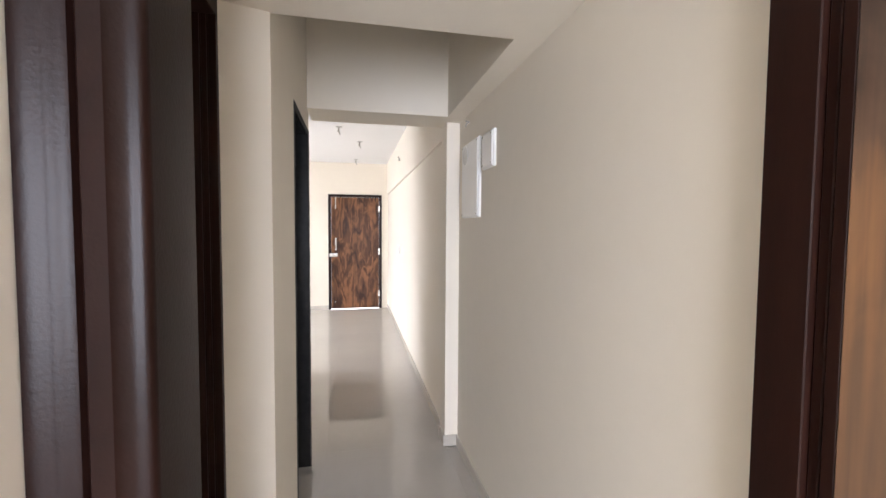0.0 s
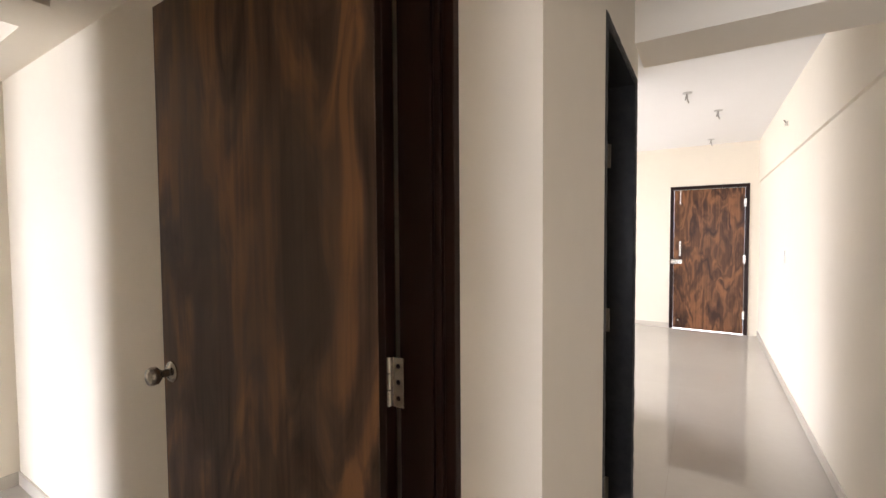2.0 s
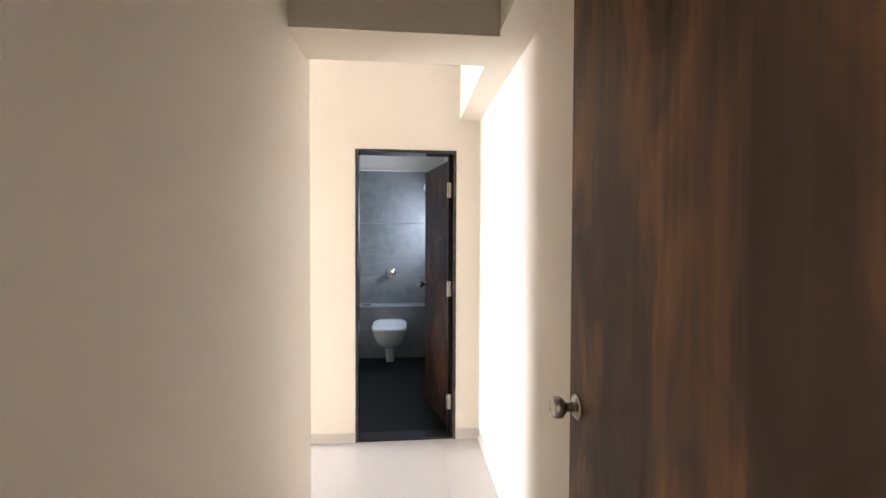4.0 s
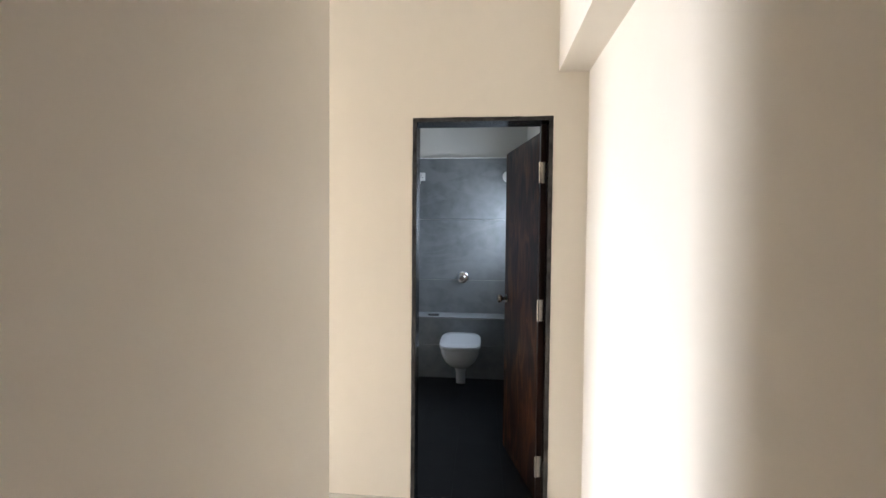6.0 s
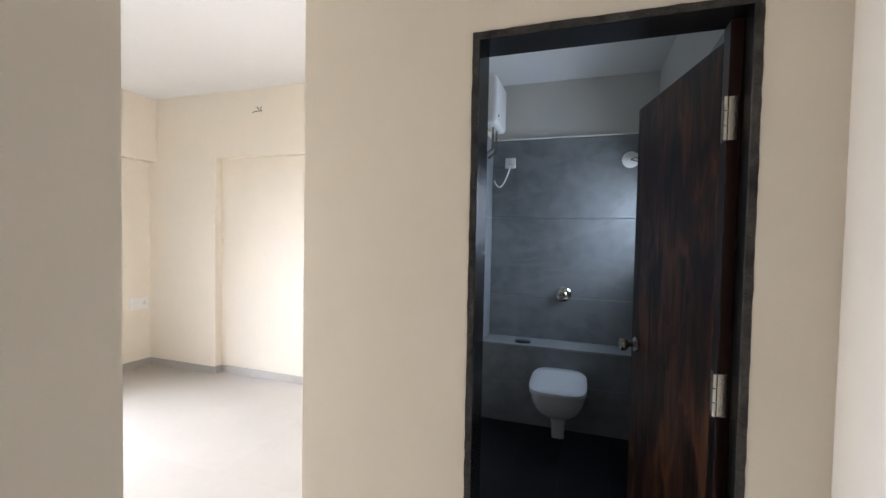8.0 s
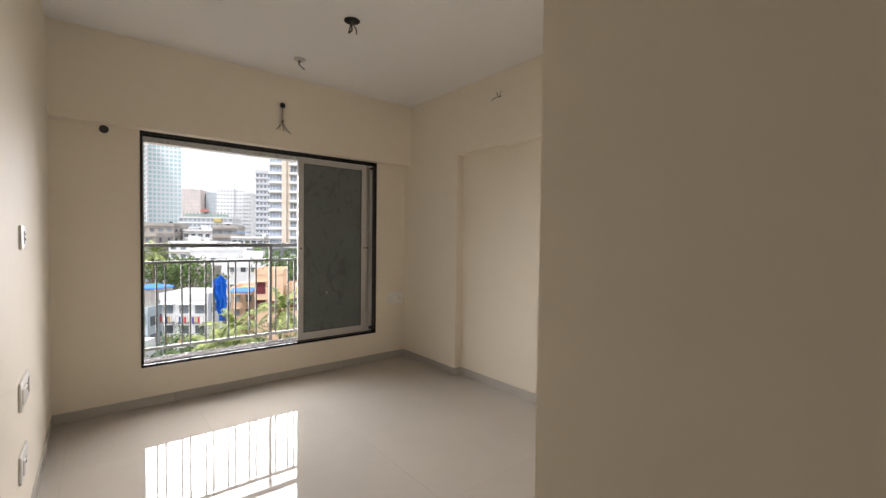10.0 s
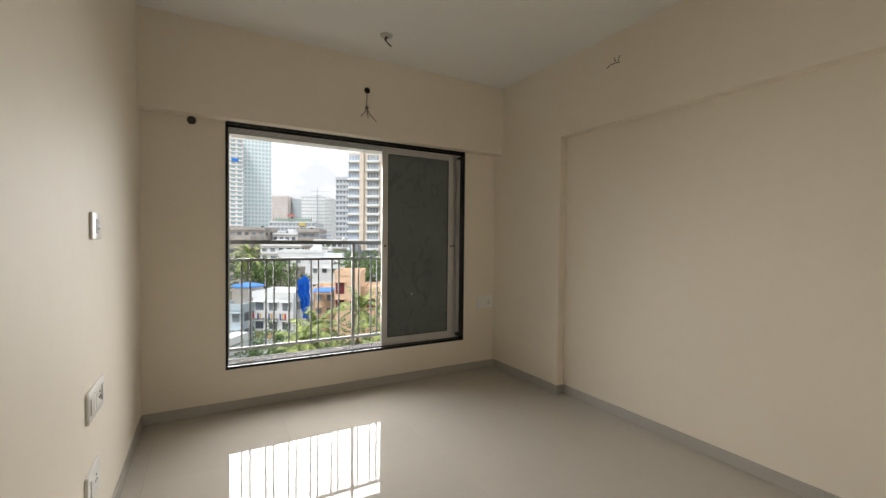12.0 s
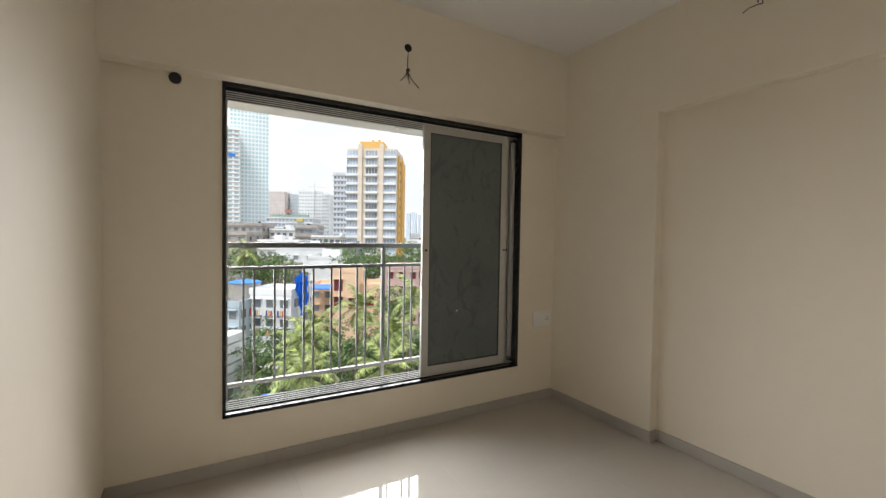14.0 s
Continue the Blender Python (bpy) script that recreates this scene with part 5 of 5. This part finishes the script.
sr = thing("shed_roof", "blue sheeted shed roof between the houses", "roof")
sr.matrix_world = CITY @ pose(-21.2, 74, -7.9, 4, 0, 4)
bm = bmesh.new()
box(bm, -1.8, 1.8, -2, 2, 0, 0.12)
part("sheet", bm, C_TARP, sr)
bm = bmesh.new()
for x in (-1.7, 1.7):
    tube(bm, (x, 0, -10), (x, 0, 0), 0.07, sides=6)
part("posts", bm, C_CONC, sr)
house("old_house", "pinkish house with a maroon window", -12.6, -5.2, 92, 100, -5.6, mat("pinkish plaster", (0.55, 0.42, 0.38), 0.85, noise_scale=0.4, amount=0.3), 4, 3, C_MAROON, (1.2, 1.5))
sw = house("terrace_wall", "white stepped terrace wall close below", -25.7, -19.8, 33, 41, -8.9, C_WHITE, 3, 2, C_GLASS, (0.9, 1.1), turn=-6)
bm = bmesh.new()
for k in range(5):
    box(bm, 2.2, 3.6, -4 - 0.3, 3.5, 9.4 - k * 0.9, 9.8 - k * 0.9 + 0.3)
part("parapet_steps", bm, C_WHITE, sw)
wh = thing("scooter_cover", "blue tarpaulin bundle on a low roof", "tarpaulin")
wh.matrix_world = CITY @ pose(-13.6, 33, -12.4)
bm = bmesh.new()
ring(bm, (0, 0, 0), (0, 0, 1), [(0, 1.3), (0.5, 1.2), (0.9, 0.7), (1.05, 0.1)], 11)
part("sheet", bm, C_TARP, wh)
bm = bmesh.new()
box(bm, -2.6, 2.6, -2.2, 2.2, -5.6, 0)
part("roof_base", bm, C_CONC, wh)
rnd = random.Random(7)
# old grey blocks on the skyline and the quarter between
for x, y, w, top, m in ((-93, 180, 16, 5.2, C_CONC), (-76, 185, 14, 3.0, C_WHITE), (-62, 176, 9, 4.6, C_CONC), (-52, 168, 12, 0.4, C_WHITE), (-92, 150, 22, 1.2, C_CONC), (-66, 150, 15, -1.4, C_WHITE), (-49, 146, 11, -3.0, C_CONC)):
    house("old_block", "weathered grey flats with stained balconies", x, x + w, y, y + 12, top, m, 6, 5, C_GLASS, (1.6, 1.4), bands=C_CONC, turn=rnd.uniform(-8, 8), clutter=True)
for k in range(46):
    y = rnd.uniform(88, 330)
    x = rnd.uniform(-0.62, 0.02) * y
    if -32 < x < -4 and 110 < y < 170 or (-30 < x < -8 and y < 104):
        continue
    w, d = rnd.uniform(7, 16), rnd.uniform(7, 13)
    top = rnd.choice((-11.5, -9, -8, -6.5, -5, -3)) + (2 if y > 170 else 0)
    house("low_house", "low city house with a flat roof", x, x + w, y, y + d, top, rnd.choice((C_WHITE, C_CONC, C_BLUE, C_BEIGE, C_PINK, C_METAL)), 3, 4, C_GLASS, (1.2, 1.2), turn=rnd.uniform(-20, 20), sills=y < 150, sides=False, clutter=True)
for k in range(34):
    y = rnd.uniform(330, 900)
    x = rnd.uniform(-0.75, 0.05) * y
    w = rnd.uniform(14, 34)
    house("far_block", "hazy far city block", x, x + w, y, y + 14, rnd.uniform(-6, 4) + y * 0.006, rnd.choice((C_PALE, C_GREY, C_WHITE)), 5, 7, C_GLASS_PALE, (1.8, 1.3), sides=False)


# ---- trees ----
def palm(x, y, crown_z, spread, seed):
    """A coconut palm: ringed leaning trunk and arching fronds with many narrow leaflets."""
    r = random.Random(seed)
    p = thing("coconut_palm", "tall coconut palm with arching yellow-green fronds", "tree", "palms below the window")
    p.matrix_world = CITY @ pose(x, y, GROUND)
    tall = crown_z - GROUND
    lean = (r.uniform(-0.8, 0.8), r.uniform(-0.8, 0.8))
    bm = bmesh.new()
    loops = []
    for k in range(13):
        f = k / 12
        c = Vector((lean[0] * f * f, lean[1] * f * f, tall * f))
        rad = 0.20 - 0.08 * f + (0.012 if k % 2 else 0)
        loops.append([c + Vector((rad * math.cos(a * math.pi / 4), rad * math.sin(a * math.pi / 4), 0)) for a in range(8)])
    loft(bm, loops)
    part("trunk", bm, C_TRUNK, p)
    top = Vector((lean[0], lean[1], tall))
    bm = bmesh.new()
    for k in range(16):
        yaw = k * 2.399 + r.uniform(-0.2, 0.2)
        rise = 1.35 - 1.75 * (k / 15) + r.uniform(-0.15, 0.15)
        length = spread * r.uniform(0.8, 1.1)
        out = Vector((math.cos(yaw), math.sin(yaw), 0))
        side = Vector((-math.sin(yaw), math.cos(yaw), 0))
        prev, z = top.copy(), rise
        spine = []
        n = 13
        for j in range(n + 1):
            f = j / n
            ang = rise - 1.4 * f ** 1.6
            if j:
                prev = prev + (out * math.cos(ang) + Vector((0, 0, math.sin(ang)))) * (length / n)
            spine.append(prev.copy())
        for j in range(1, n):
            a, b = spine[j], spine[j + 1]
            ll = length * 0.23 * (math.sin(math.pi * (0.12 + 0.86 * j / n)) ** 0.7)
            for s in (-1, 1):
                for q in (0.0, 0.5):
                    o = a.lerp(b, q)
                    tip = o + side * s * ll * r.uniform(0.75, 1.0) + (b - a).normalized() * ll * 0.55 - Vector((0, 0, ll * r.uniform(0.25, 0.50)))
                    wv = (b - a) * 0.52
                    v = [bm.verts.new(o), bm.verts.new(o + wv), bm.verts.new(tip + wv * 0.35)]
                    bm.faces.new(v)
            v1, v2, v3, v4 = (bm.verts.new(a + side * 0.03), bm.verts.new(a - side * 0.03), bm.verts.new(b - side * 0.02), bm.verts.new(b + side * 0.02))
            bm.faces.new((v1, v2, v3, v4))
    part("crown", bm, C_PALM, p)
    return p


def tree(x, y, crown_z, spread, seed, height=None):
    """A broad tree: tapered trunk, limbs, and a loose crown of many small leaf cards in clumps."""
    r = random.Random(seed)
    p = thing("broadleaf_tree", "leafy green tree between the houses", "tree", "trees of the quarter")
    p.matrix_world = CITY @ pose(x, y, GROUND)
    tall = crown_z - GROUND
    bm = bmesh.new()
    tube(bm, (0, 0, 0), (0, 0, tall * 0.6), 0.35, 0.2, sides=8)
    tips = []
    for k in range(9):
        a = k * 2.399
        e = Vector((math.cos(a) * spread * r.uniform(0.3, 0.75), math.sin(a) * spread * r.uniform(0.3, 0.75), tall * r.uniform(0.72, 1.0)))
        tube(bm, (0, 0, tall * 0.5), e, 0.13, 0.04, sides=6)
        tips.append(e)
    part("trunk", bm, C_TRUNK, p)
    bm = bmesh.new()
    for e in tips:
        for k in range(9):
            c = e + Vector((r.gauss(0, 0.34), r.gauss(0, 0.34), r.gauss(0, 0.24))) * spread
            for j in range(22):
                q = c + Vector((r.gauss(0, 1), r.gauss(0, 1), r.gauss(0, 0.7))) * spread * 0.10
                n1 = Vector((r.uniform(-1, 1), r.uniform(-1, 1), r.uniform(-0.3, 1))).normalized()
                u = n1.orthogonal().normalized() * spread * 0.055
                w2 = n1.cross(u)
                bm.faces.new([bm.verts.new(q + u), bm.verts.new(q + w2 * 0.6), bm.verts.new(q - u), bm.verts.new(q - w2 * 0.6)])
    part("crown", bm, C_LEAF, p)
    return p


for k, (x, y, z, s) in enumerate(((-8.1, 38, -5.3, 3.3), (-10.1, 35, -6.4, 3.2), (-11.5, 33, -6.9, 3.1), (-3.4, 40, -4.7, 3.6), (-4.6, 36, -7.1, 3.4), (-9.6, 29, -8.8, 3.0), (-12.4, 36, -9.0, 3.2), (-37.9, 80, -2.0, 4.2), (-3.6, 32, -8.6, 3.4))):
    palm(x, y, z, s, 20 + k)
for k, (x, y, z, s) in enumerate(((-17.2, 40, -9.0, 2.6), (-16.4, 44, -9.0, 2.8), (-15.0, 37, -11.0, 2.6), (-12.0, 42, -11.2, 3.0), (-9.0, 44, -11.0, 3.2), (-5.5, 44, -10.6, 3.2), (-2.0, 44, -10.4, 3.2), (-10.5, 36, -13.0, 3.0), (-6.5, 38, -12.6, 3.0), (-3.0, 38, -12.4, 3.0), (-13.0, 50, -10.8, 3.0), (-7.0, 52, -10.5, 3.2), (-40, 92, -4.2, 4.8), (-35, 88, -4.6, 4.6), (-46, 98, -4.4, 4.6), (-22, 108, -4.0, 5.0), (-17, 100, -4.2, 4.6), (-13, 112, -3.4, 5.0), (-6, 118, -2.6, 5.2), (-2, 104, -4.4, 4.6), (-29, 120, -3.6, 5.0), (-1, 150, -2.0, 6.0), (-8, 70, -8.5, 3.6))):
    tree(x, y, z, s, 60 + k)
